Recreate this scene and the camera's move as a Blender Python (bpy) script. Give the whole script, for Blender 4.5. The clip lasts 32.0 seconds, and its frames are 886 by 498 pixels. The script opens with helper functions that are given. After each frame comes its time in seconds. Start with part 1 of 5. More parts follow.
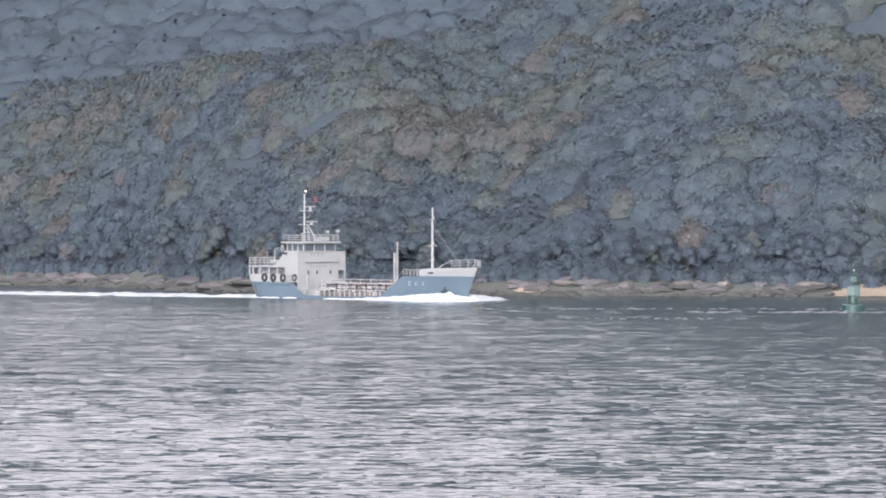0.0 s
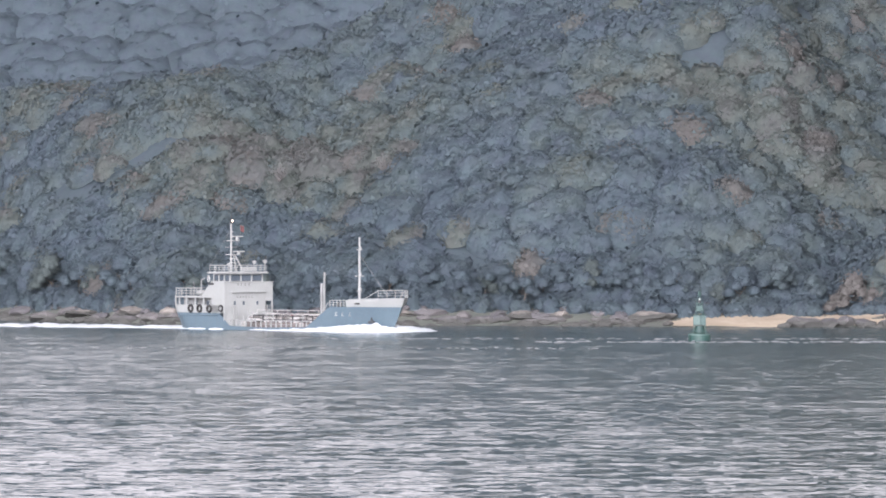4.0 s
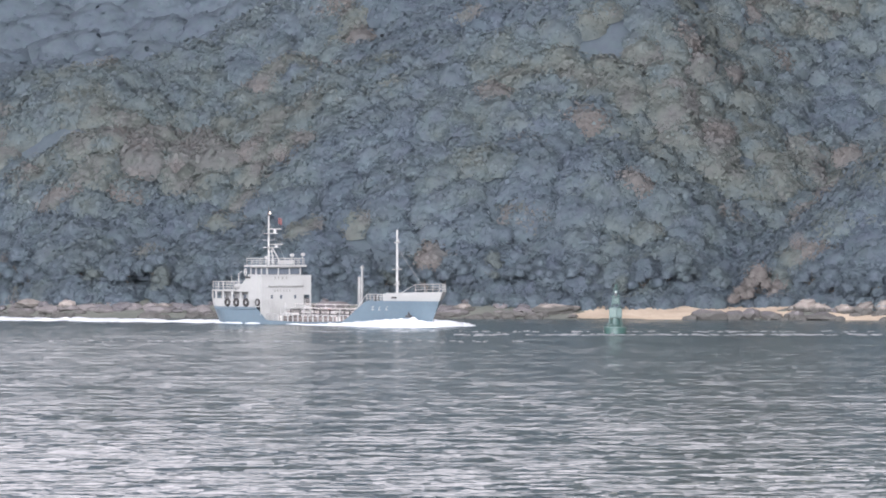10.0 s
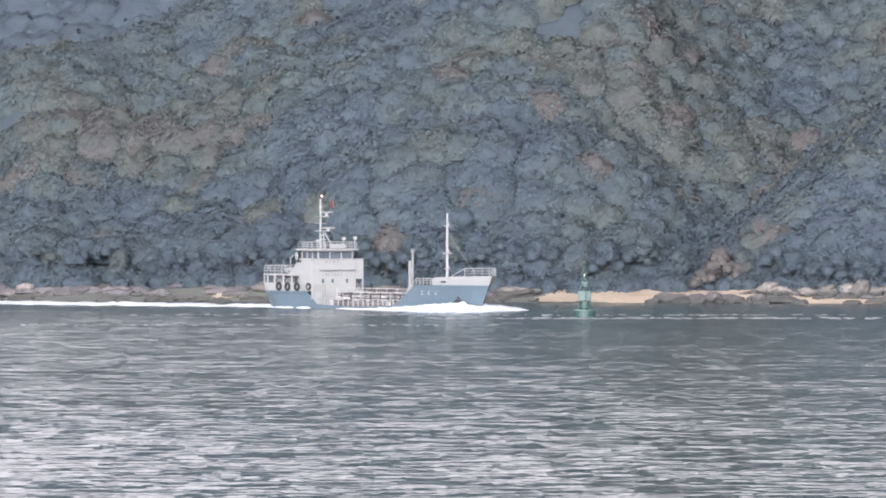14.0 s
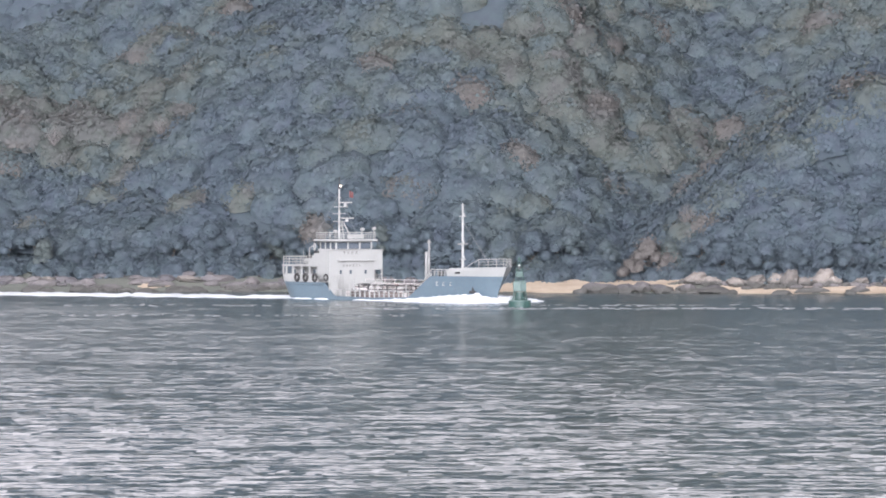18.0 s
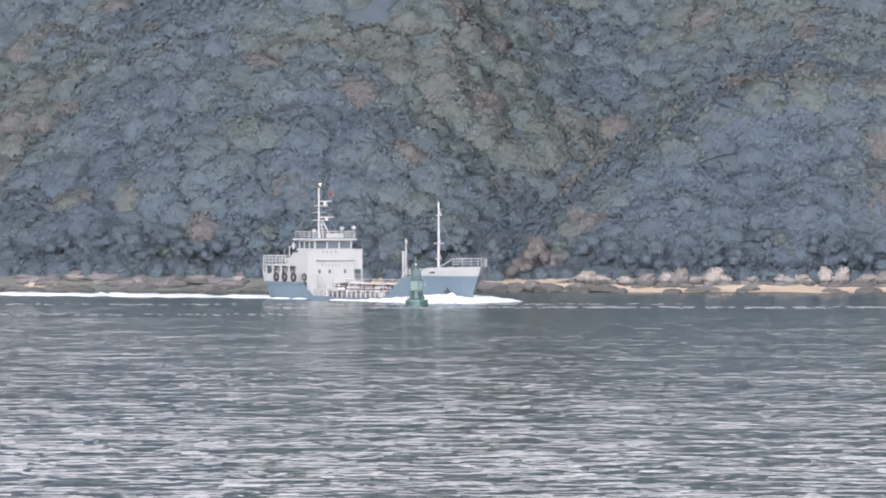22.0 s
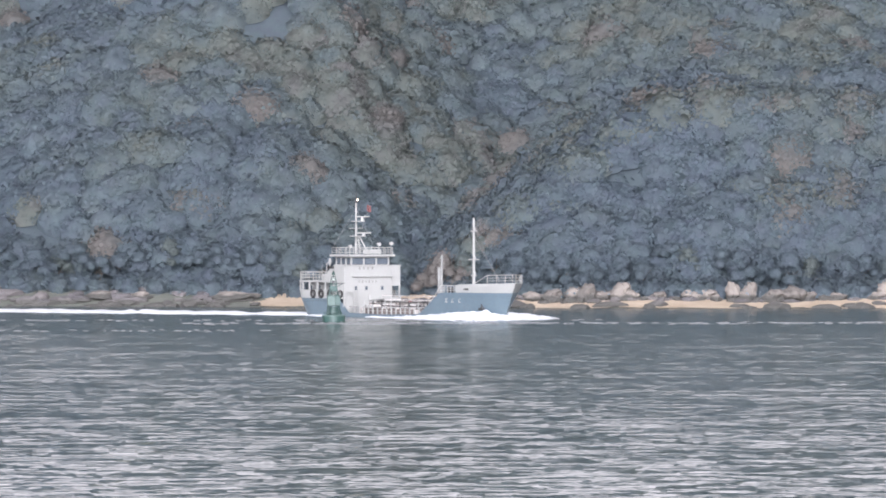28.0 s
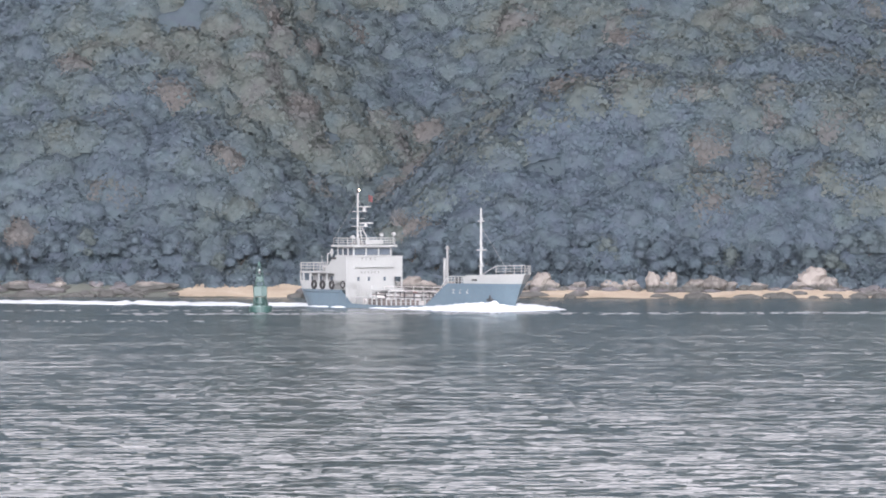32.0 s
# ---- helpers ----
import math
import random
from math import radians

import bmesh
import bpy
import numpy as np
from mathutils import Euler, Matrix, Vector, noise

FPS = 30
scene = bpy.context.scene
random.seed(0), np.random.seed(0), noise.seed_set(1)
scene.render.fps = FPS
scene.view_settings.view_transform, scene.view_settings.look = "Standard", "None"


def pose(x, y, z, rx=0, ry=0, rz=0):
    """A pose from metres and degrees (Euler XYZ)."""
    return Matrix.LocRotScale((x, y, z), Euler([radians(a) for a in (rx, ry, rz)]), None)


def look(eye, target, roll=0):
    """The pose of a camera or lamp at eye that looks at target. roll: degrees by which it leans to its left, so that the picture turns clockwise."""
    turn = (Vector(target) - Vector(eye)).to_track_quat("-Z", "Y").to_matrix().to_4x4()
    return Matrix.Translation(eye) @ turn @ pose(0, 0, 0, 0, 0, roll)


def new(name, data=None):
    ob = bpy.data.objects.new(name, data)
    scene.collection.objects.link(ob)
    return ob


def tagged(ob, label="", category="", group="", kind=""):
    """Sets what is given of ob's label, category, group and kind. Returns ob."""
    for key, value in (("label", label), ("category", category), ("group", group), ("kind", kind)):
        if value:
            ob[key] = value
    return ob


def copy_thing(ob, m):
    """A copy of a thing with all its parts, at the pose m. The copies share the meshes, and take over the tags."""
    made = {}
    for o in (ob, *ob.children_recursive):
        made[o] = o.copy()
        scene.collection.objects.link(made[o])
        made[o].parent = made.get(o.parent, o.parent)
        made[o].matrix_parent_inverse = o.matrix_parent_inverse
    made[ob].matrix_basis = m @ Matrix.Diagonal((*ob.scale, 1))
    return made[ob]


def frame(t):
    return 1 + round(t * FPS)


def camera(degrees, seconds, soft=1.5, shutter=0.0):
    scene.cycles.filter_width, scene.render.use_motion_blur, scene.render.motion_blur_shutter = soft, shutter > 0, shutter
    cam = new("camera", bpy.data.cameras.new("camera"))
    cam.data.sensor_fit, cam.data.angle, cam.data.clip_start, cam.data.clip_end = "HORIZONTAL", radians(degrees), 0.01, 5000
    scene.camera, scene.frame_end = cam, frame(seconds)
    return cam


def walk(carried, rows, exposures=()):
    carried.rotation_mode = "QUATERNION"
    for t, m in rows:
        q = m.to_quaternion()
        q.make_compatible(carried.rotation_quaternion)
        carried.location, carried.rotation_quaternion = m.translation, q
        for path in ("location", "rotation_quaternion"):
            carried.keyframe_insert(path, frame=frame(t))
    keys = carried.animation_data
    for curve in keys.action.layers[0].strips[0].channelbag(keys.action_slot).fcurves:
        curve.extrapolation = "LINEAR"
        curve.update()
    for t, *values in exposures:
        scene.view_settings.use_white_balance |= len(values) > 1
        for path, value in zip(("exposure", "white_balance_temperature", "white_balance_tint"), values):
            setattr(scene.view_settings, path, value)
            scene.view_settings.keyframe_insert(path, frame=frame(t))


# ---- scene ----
CAM_ROWS = [(0, -3.5932, -0.6108), (0.5, -3.4397, -0.6108), (1, -3.2984, -0.5854), (1.5, -3.1383, -0.5604), (2, -2.7402, -0.5292), (2.5, -2.5108,
            -0.4977), (3, -2.2878, -0.3724), (3.5, -2.0897, -0.4035), (5.5, -1.5727, -0.3783), (6, -1.4369, -0.4536), (6.5, -1.2633, -0.4597), (7,
            -1.1461, -0.3970), (7.5, -1.0228, -0.3782), (8, -0.8994, -0.3781), (8.5, -0.7947, -0.3969), (9, -0.6712, -0.5348), (9.5, -0.5787,
            -0.6035), (10, -0.4865, -0.4594), (10.5, -0.4188, -0.2965), (11, -0.3388, -0.1900), (11.5, -0.2653, -0.3025), (12, -0.2040, -0.4216),
            (12.5, -0.1112, -0.4780), (13, 0.0002, -0.5344), (13.5, 0.1496, -0.5283), (14, 0.2987, -0.5843), (14.5, 0.4479, -0.6219), (15, 0.5910,
            -0.6660), (15.5, 0.6969, -0.6844), (17.5, 1.1825, -0.6969), (18, 1.3321, -0.6592), (18.5, 1.4568, -0.6469), (19, 1.5881, -0.6342), (19.5,
            1.7129, -0.6403), (20, 1.8565, -0.6468), (20.5, 2.2507, -0.6717), (21, 2.4072, -0.6840), (21.5, 2.5322, -0.6839), (22, 2.6511, -0.6716),
            (22.5, 2.6073, -0.6589), (23, 2.5757, -0.6715), (23.5, 2.6069, -0.6838), (24, 2.8513, -0.6903), (24.5, 3.1771, -0.6964), (26.5, 3.7670,
            -0.6336), (27, 3.8676, -0.6086), (27.5, 3.9745, -0.5959), (28, 4.1195, -0.5643), (28.5, 4.2575, -0.5459), (29, 4.3960, -0.5520), (29.5,
            4.5158, -0.5707), (30, 4.6229, -0.5707), (30.5, 4.7616, -0.5829), (31, 4.9003, -0.6017), (31.5, 5.0636, -0.6271), (32, 5.2338, -0.6393)]
SHIP_ROWS = [(0, -51.86, 1159.25, 46.26), (2, -44.98, 1154.36, 47.15), (4, -38.20, 1149.56, 47.95), (6, -31.52, 1144.85, 48.73), (8, -24.94, 1140.23,
            49.58), (10, -18.47, 1135.69, 50.53), (12, -12.11, 1131.23, 51.60), (14, -5.87, 1126.86, 52.81), (16, 0.26, 1122.56, 54.13), (18, 6.26,
            1118.35, 55.54), (20, 12.14, 1114.21, 56.97), (22, 17.89, 1110.15, 58.36), (24, 23.50, 1106.16, 59.62), (26, 28.98, 1102.25, 60.65), (28,
            34.31, 1098.41, 61.34), (30, 39.51, 1094.65, 61.54), (32, 44.55, 1090.95, 61.12)]


def eye_at(t):
    """The filming vessel drifts slowly along the channel, 20 m up on its deck."""
    return -2.6 * (t - 13), 1.2 * (t - 13), 20.0


cam = camera(6.411, 32.0, soft=1.85)
walk(cam, [(t, pose(*eye_at(t), 90 + tilt, 0, -pan)) for t, pan, tilt in CAM_ROWS], exposures=[(0, 1.32, 6300, 21), (6, 1.47, 6300, 21), (32, 1.48, 6300, 21)])

# ---- light: bright overcast ----
world = bpy.data.worlds.new("sky")
scene.world = world
world.use_nodes = True
wn = world.node_tree
sky = wn.nodes.new("ShaderNodeTexSky")
sky.sky_type, sky.sun_disc = "NISHITA", False
sky.sun_elevation, sky.sun_rotation = radians(19), radians(190)
sky.air_density, sky.dust_density, sky.ozone_density = 1.2, 3.0, 1.5
cloud = wn.nodes.new("ShaderNodeHueSaturation")  # cloud cover takes most of the blue out
cloud.inputs["Saturation"].default_value = 0.0
wn.links.new(sky.outputs[0], cloud.inputs["Color"])
wn.links.new(cloud.outputs[0], wn.nodes["Background"].inputs[0])
wn.nodes["Background"].inputs[1].default_value = 0.11
sun = new("sun", bpy.data.lights.new("sun", "SUN"))
sun.data.energy, sun.data.angle, sun.data.color = 2.05, radians(48), (0.96, 0.98, 1.0)
sun.matrix_world = look((-176, -1000, 350), (0, 0, 0))


# ---- materials ----
def material(name, dark, light, scale=3.0, rough=0.7, bump=0.2, metal=0.0, spread=(0.35, 0.65), fine=6.0, depth=0.02, random_mix=0.0, spec=0.5):
    """Two colours mixed by noise at two sizes, with a relief of the same noise."""
    m = bpy.data.materials.new(name)
    m.use_nodes = True
    nodes, links = m.node_tree.nodes, m.node_tree.links
    bsdf = nodes["Principled BSDF"]
    co = nodes.new("ShaderNodeTexCoord")
    big, small = nodes.new("ShaderNodeTexNoise"), nodes.new("ShaderNodeTexNoise")
    for n, s in ((big, scale), (small, scale * fine)):
        n.inputs["Scale"].default_value, n.inputs["Detail"].default_value = s, 5.0
        links.new(co.outputs["Object"], n.inputs["Vector"])
    add = nodes.new("ShaderNodeMix")
    add.inputs[0].default_value = 0.4
    links.new(big.outputs[0], add.inputs[2])
    links.new(small.outputs[0], add.inputs[3])
    factor = add.outputs[0]
    if random_mix:
        info = nodes.new("ShaderNodeObjectInfo")
        mix = nodes.new("ShaderNodeMix")
        mix.inputs[0].default_value = random_mix
        links.new(factor, mix.inputs[2])
        links.new(info.outputs["Random"], mix.inputs[3])
        factor = mix.outputs[0]
    ramp = nodes.new("ShaderNodeValToRGB")
    ramp.color_ramp.elements[0].position, ramp.color_ramp.elements[1].position = spread
    ramp.color_ramp.elements[0].color, ramp.color_ramp.elements[1].color = (*dark, 1), (*light, 1)
    links.new(factor, ramp.inputs[0])
    links.new(ramp.outputs[0], bsdf.inputs["Base Color"])
    bsdf.inputs["Roughness"].default_value, bsdf.inputs["Metallic"].default_value = rough, metal
    bsdf.inputs["Specular IOR Level"].default_value = spec
    if bump:
        b = nodes.new("ShaderNodeBump")
        b.inputs["Strength"].default_value, b.inputs["Distance"].default_value = bump, depth
        links.new(small.outputs[0], b.inputs["Height"])
        links.new(b.outputs[0], bsdf.inputs["Normal"])
    return m


def weather(m, colour, amount, along=(2.2, 2.2, 0.16)):
    """Rust and dirt that has run down a painted surface in narrow streaks."""
    nodes, links = m.node_tree.nodes, m.node_tree.links
    bsdf = nodes["Principled BSDF"]
    paint = bsdf.inputs["Base Color"].links[0].from_socket
    co, mp, n = nodes.new("ShaderNodeTexCoord"), nodes.new("ShaderNodeMapping"), nodes.new("ShaderNodeTexNoise")
    mp.inputs["Scale"].default_value = along
    links.new(co.outputs["Object"], mp.inputs["Vector"])
    links.new(mp.outputs[0], n.inputs["Vector"])
    n.inputs["Scale"].default_value, n.inputs["Detail"].default_value = 1.6, 3.0
    band = nodes.new("ShaderNodeMapRange")
    band.inputs["From Min"].default_value, band.inputs["From Max"].default_value, band.inputs["To Max"].default_value = 0.52, 0.78, amount
    links.new(n.outputs[0], band.inputs["Value"])
    mix = nodes.new("ShaderNodeMix")
    mix.data_type = "RGBA"
    mix.inputs[7].default_value = (*colour, 1)
    links.new(band.outputs[0], mix.inputs[0])
    links.new(paint, mix.inputs[6])
    links.new(mix.outputs[2], bsdf.inputs["Base Color"])


def foliage_material(name, stops):
    """Leaf colours over the species of each tree (a number kept on the mesh), with leaf to leaf variation."""
    m = bpy.data.materials.new(name)
    m.use_nodes = True
    nodes, links = m.node_tree.nodes, m.node_tree.links
    bsdf = nodes["Principled BSDF"]
    at = nodes.new("ShaderNodeAttribute")
    at.attribute_name = "species"
    geo = nodes.new("ShaderNodeNewGeometry")
    ramp = nodes.new("ShaderNodeValToRGB")
    while len(ramp.color_ramp.elements) < len(stops):
        ramp.color_ramp.elements.new(0.5)
    for e, (p, c) in zip(ramp.color_ramp.elements, stops):
        e.position, e.color = p, (*c, 1)
    links.new(at.outputs["Fac"], ramp.inputs[0])
    hsv = nodes.new("ShaderNodeHueSaturation")
    val = nodes.new("ShaderNodeMapRange")
    val.inputs["To Min"].default_value, val.inputs["To Max"].default_value = 0.96, 1.04
    links.new(geo.outputs["Random Per Island"], val.inputs["Value"])
    co = nodes.new("ShaderNodeTexCoord")
    grain = nodes.new("ShaderNodeTexNoise")
    grain.inputs["Scale"].default_value, grain.inputs["Detail"].default_value, grain.inputs["Roughness"].default_value = 0.8, 6.0, 0.75
    links.new(co.outputs["Object"], grain.inputs["Vector"])
    tuft = nodes.new("ShaderNodeMapRange")
    tuft.inputs["From Min"].default_value, tuft.inputs["From Max"].default_value = 0.33, 0.67
    tuft.inputs["To Min"].default_value, tuft.inputs["To Max"].default_value = 0.93, 1.07
    links.new(grain.outputs[0], tuft.inputs["Value"])
    both = nodes.new("ShaderNodeMath")
    both.operation = "MULTIPLY"
    links.new(val.outputs[0], both.inputs[0])
    links.new(tuft.outputs[0], both.inputs[1])
    links.new(both.outputs[0], hsv.inputs["Value"])
    drift = nodes.new("ShaderNodeTexNoise")  # fresh and dry foliage, spray by spray
    drift.inputs["Scale"].default_value, drift.inputs["Detail"].default_value = 0.45, 4.0
    links.new(co.outputs["Object"], drift.inputs["Vector"])
    hue = nodes.new("ShaderNodeMapRange")
    hue.inputs["From Min"].default_value, hue.inputs["From Max"].default_value = 0.3, 0.7
    hue.inputs["To Min"].default_value, hue.inputs["To Max"].default_value = 0.475, 0.512
    links.new(drift.outputs[0], hue.inputs["Value"])
    links.new(hue.outputs[0], hsv.inputs["Hue"])
    links.new(ramp.outputs[0], hsv.inputs["Color"])
    links.new(hsv.outputs[0], bsdf.inputs["Base Color"])
    out = nodes.new("ShaderNodeAttribute")
    out.attribute_name = "outward"
    turn = nodes.new("ShaderNodeVectorTransform")
    turn.vector_type, turn.convert_from, turn.convert_to = "NORMAL", "OBJECT", "WORLD"
    links.new(out.outputs["Vector"], turn.inputs[0])
    sprays = nodes.new("ShaderNodeBump")  # sprays of leaves, each tipped its own way
    sprays.inputs["Strength"].default_value, sprays.inputs["Distance"].default_value = 0.12, 0.4
    links.new(grain.outputs[0], sprays.inputs["Height"])
    links.new(turn.outputs[0], sprays.inputs["Normal"])
    links.new(sprays.outputs[0], bsdf.inputs["Normal"])
    bsdf.inputs["Roughness"].default_value = 0.75
    bsdf.inputs["Specular IOR Level"].default_value = 0.15
    thin = nodes.new("ShaderNodeBsdfTranslucent")
    links.new(hsv.outputs[0], thin.inputs["Color"])
    mix = nodes.new("ShaderNodeMixShader")
    mix.inputs[0].default_value = 0.55
    links.new(bsdf.outputs[0], mix.inputs[1])
    links.new(thin.outputs[0], mix.inputs[2])
    links.new(mix.outputs[0], nodes["Material Output"].inputs["Surface"])
    return m


def water_material():
    m = bpy.data.materials.new("sea_water")
    m.use_nodes = True
    nodes, links = m.node_tree.nodes, m.node_tree.links
    bsdf = nodes["Principled BSDF"]
    bsdf.inputs["Base Color"].default_value = (0.030, 0.050, 0.052, 1)
    bsdf.inputs["Roughness"].default_value, bsdf.inputs["IOR"].default_value = 0.09, 1.333
    co = nodes.new("ShaderNodeTexCoord")
    # the finest ripples: calmer in the near channel, rougher in the tide stream by the shore
    axes = nodes.new("ShaderNodeSeparateXYZ")
    stream = nodes.new("ShaderNodeMapRange")
    stream.inputs["From Min"].default_value, stream.inputs["From Max"].default_value = 600, 950
    stream.inputs["To Min"].default_value, stream.inputs["To Max"].default_value = 0.04, 0.13
    links.new(co.outputs["Object"], axes.inputs[0])
    links.new(axes.outputs[1], stream.inputs["Value"])
    links.new(stream.outputs[0], bsdf.inputs["Roughness"])
    # wavelets too small to model: their slopes tip the surface, more so out in the tide stream
    chop = nodes.new("ShaderNodeMapRange")
    chop.inputs["From Min"].default_value, chop.inputs["From Max"].default_value = 480, 1050
    chop.inputs["To Min"].default_value, chop.inputs["To Max"].default_value = 1.1, 1.15
    links.new(axes.outputs[1], chop.inputs["Value"])
    total = None
    for scale, stretch, lean, detail in ((0.25, 0.45, 0.20, 2.0), (1.1, 0.28, 0.50, 2.0), (1.7, 0.7, 0.28, 1.0)):
        mp = nodes.new("ShaderNodeMapping")
        mp.inputs["Scale"].default_value = (stretch, 1.0, 1.0)
        links.new(co.outputs["Object"], mp.inputs["Vector"])
        n = nodes.new("ShaderNodeTexNoise")
        n.inputs["Scale"].default_value, n.inputs["Detail"].default_value = scale, detail
        links.new(mp.outputs[0], n.inputs["Vector"])
        centre, size = nodes.new("ShaderNodeVectorMath"), nodes.new("ShaderNodeVectorMath")
        centre.operation, size.operation = "SUBTRACT", "MULTIPLY"
        centre.inputs[1].default_value = (0.5, 0.5, 0.5)
        size.inputs[1].default_value = (lean * 0.6, lean, 0.0)
        links.new(n.outputs["Color"], centre.inputs[0])
        links.new(centre.outputs[0], size.inputs[0])
        if total is None:
            total = size.outputs[0]
        else:
            both = nodes.new("ShaderNodeVectorMath")
            links.new(total, both.inputs[0])
            links.new(size.outputs[0], both.inputs[1])
            total = both.outputs[0]
    grow = nodes.new("ShaderNodeVectorMath")
    grow.operation = "SCALE"
    links.new(total, grow.inputs[0])
    gust, wind, patch, force = nodes.new("ShaderNodeMapping"), nodes.new("ShaderNodeTexNoise"), nodes.new("ShaderNodeMapRange"), nodes.new("ShaderNodeMath")
    gust.inputs["Scale"].default_value = (0.35, 1.0, 1.0)
    wind.inputs["Scale"].default_value, wind.inputs["Detail"].default_value = 0.035, 3.0
    patch.inputs["From Min"].default_value, patch.inputs["From Max"].default_value = 0.3, 0.7
    patch.inputs["To Min"].default_value, patch.inputs["To Max"].default_value = 0.74, 1.26
    force.operation = "MULTIPLY"
    links.new(co.outputs["Object"], gust.inputs["Vector"])
    links.new(gust.outputs[0], wind.inputs["Vector"])
    links.new(wind.outputs[0], patch.inputs["Value"])
    links.new(patch.outputs[0], force.inputs[0])
    links.new(chop.outputs[0], force.inputs[1])
    links.new(force.outputs[0], grow.inputs["Scale"])
    geo = nodes.new("ShaderNodeNewGeometry")
    tip, unit = nodes.new("ShaderNodeVectorMath"), nodes.new("ShaderNodeVectorMath")
    unit.operation = "NORMALIZE"
    links.new(geo.outputs["Normal"], tip.inputs[0])
    links.new(grow.outputs[0], tip.inputs[1])
    links.new(tip.outputs[0], unit.inputs[0])
    links.new(unit.outputs[0], bsdf.inputs["Normal"])
    return m


def rock_material(name, dark, light, tide=0.9):
    """Weathered stone over a dark band up to the height tide; on shore rock it is weed and damp."""
    m = material(name, dark, light, 0.6, 0.85, 0.6, depth=0.15, random_mix=0.35)
    nodes, links = m.node_tree.nodes, m.node_tree.links
    bsdf = nodes["Principled BSDF"]
    ramp = bsdf.inputs["Base Color"].links[0].from_node
    geo = nodes.new("ShaderNodeNewGeometry")
    sep = nodes.new("ShaderNodeSeparateXYZ")
    links.new(geo.outputs["Position"], sep.inputs[0])
    n = nodes.new("ShaderNodeTexNoise")
    n.inputs["Scale"].default_value = 0.5
    links.new(geo.outputs["Position"], n.inputs["Vector"])
    off = nodes.new("ShaderNodeMath")
    off.operation = "MULTIPLY_ADD"
    off.inputs[1].default_value, off.inputs[2].default_value = 1.4, -0.7
    links.new(n.outputs[0], off.inputs[0])
    add = nodes.new("ShaderNodeMath")
    links.new(sep.outputs["Z"], add.inputs[0])
    links.new(off.outputs[0], add.inputs[1])
    band = nodes.new("ShaderNodeMapRange")
    band.inputs["From Min"].default_value, band.inputs["From Max"].default_value = tide - 0.25, tide + 0.25
    links.new(add.outputs[0], band.inputs["Value"])
    mix = nodes.new("ShaderNodeMix")
    mix.data_type = "RGBA"
    mix.inputs[6].default_value = (0.05, 0.05, 0.045, 1)
    links.new(band.outputs[0], mix.inputs[0])
    links.new(ramp.outputs[0], mix.inputs[7])
    links.new(mix.outputs[2], bsdf.inputs["Base Color"])
    return m


WATER = water_material()
THIN_FOAM = material("thin_foam", (0.13, 0.14, 0.145), (0.21, 0.22, 0.225), 1.2, 0.8, 0.2)
FOAM = material("sea_foam", (0.38, 0.41, 0.425), (0.51, 0.535, 0.545), 1.2, 0.9, 0.4, depth=0.1)
SOIL = material("forest_floor", (0.07, 0.08, 0.068), (0.11, 0.118, 0.098), 0.15, 0.95, 0.5, depth=0.3)
SAND = material("beach_sand", (0.27, 0.215, 0.155), (0.38, 0.315, 0.235), 0.25, 0.95, 0.3, depth=0.05)
ROCK_DARK = rock_material("shore_rock", (0.062, 0.06, 0.064), (0.105, 0.098, 0.096))
# band set higher here: the lower half of the pale rocks is darker
ROCK_PALE = rock_material("pale_granite", (0.088, 0.082, 0.075), (0.195, 0.176, 0.155), 1.75)
# haze is painted into these leaf colours: paler and bluer than bare foliage
HAZED_LEAVES = foliage_material("leaves", [(0.0, (0.119, 0.151, 0.181)), (0.22, (0.125, 0.158, 0.180)), (0.45, (0.136, 0.169, 0.172)), (0.6, (0.153, 0.175, 0.160)),
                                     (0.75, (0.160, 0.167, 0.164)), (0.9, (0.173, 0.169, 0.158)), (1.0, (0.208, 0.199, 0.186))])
BARK = material("bark", (0.06, 0.05, 0.04), (0.15, 0.13, 0.11), 2.0, 0.9, 0.5)
PALE_BARK = material("pale_bare_wood", (0.10, 0.098, 0.094), (0.155, 0.15, 0.142), 2.0, 0.9, 0.3)
HULL_BLUE = material("blue_hull_paint", (0.076, 0.112, 0.136), (0.094, 0.134, 0.159), 0.35, 0.45, 0.05, fine=9.0)
WHITE = material("white_ship_paint", (0.24, 0.248, 0.238), (0.275, 0.284, 0.273), 0.5, 0.5, 0.05, fine=8.0, spread=(0.25, 0.6))
GREY = material("grey_ship_paint", (0.14, 0.145, 0.14), (0.21, 0.215, 0.21), 1.0, 0.55, 0.05)
DECK = material("deck_paint", (0.10, 0.085, 0.08), (0.17, 0.14, 0.125), 0.6, 0.8, 0.1)
PIPE = material("cargo_pipe", (0.34, 0.32, 0.30), (0.55, 0.53, 0.50), 1.2, 0.6, 0.1)
BLACK = material("black_rubber", (0.012, 0.012, 0.013), (0.035, 0.034, 0.033), 4.0, 0.8, 0.2)
DARK = material("dark_metal", (0.02, 0.022, 0.025), (0.06, 0.06, 0.06), 3.0, 0.6, 0.1)
GLASS = material("window_glass", (0.06, 0.075, 0.09), (0.10, 0.12, 0.14), 1.0, 0.08, 0.0)
LETTER = material("lettering_paint", (0.09, 0.088, 0.09), (0.13, 0.125, 0.122), 3.0, 0.6, 0.0)
RED = material("red_cloth", (0.20, 0.09, 0.09), (0.26, 0.11, 0.105), 3.0, 0.85, 0.1)
weather(WHITE, (0.24, 0.20, 0.17), 0.10)
weather(HULL_BLUE, (0.10, 0.085, 0.08), 0.22)
BUOY_GREEN = material("green_buoy_paint", (0.014, 0.044, 0.038), (0.028, 0.07, 0.06), 1.2, 0.5, 0.1)
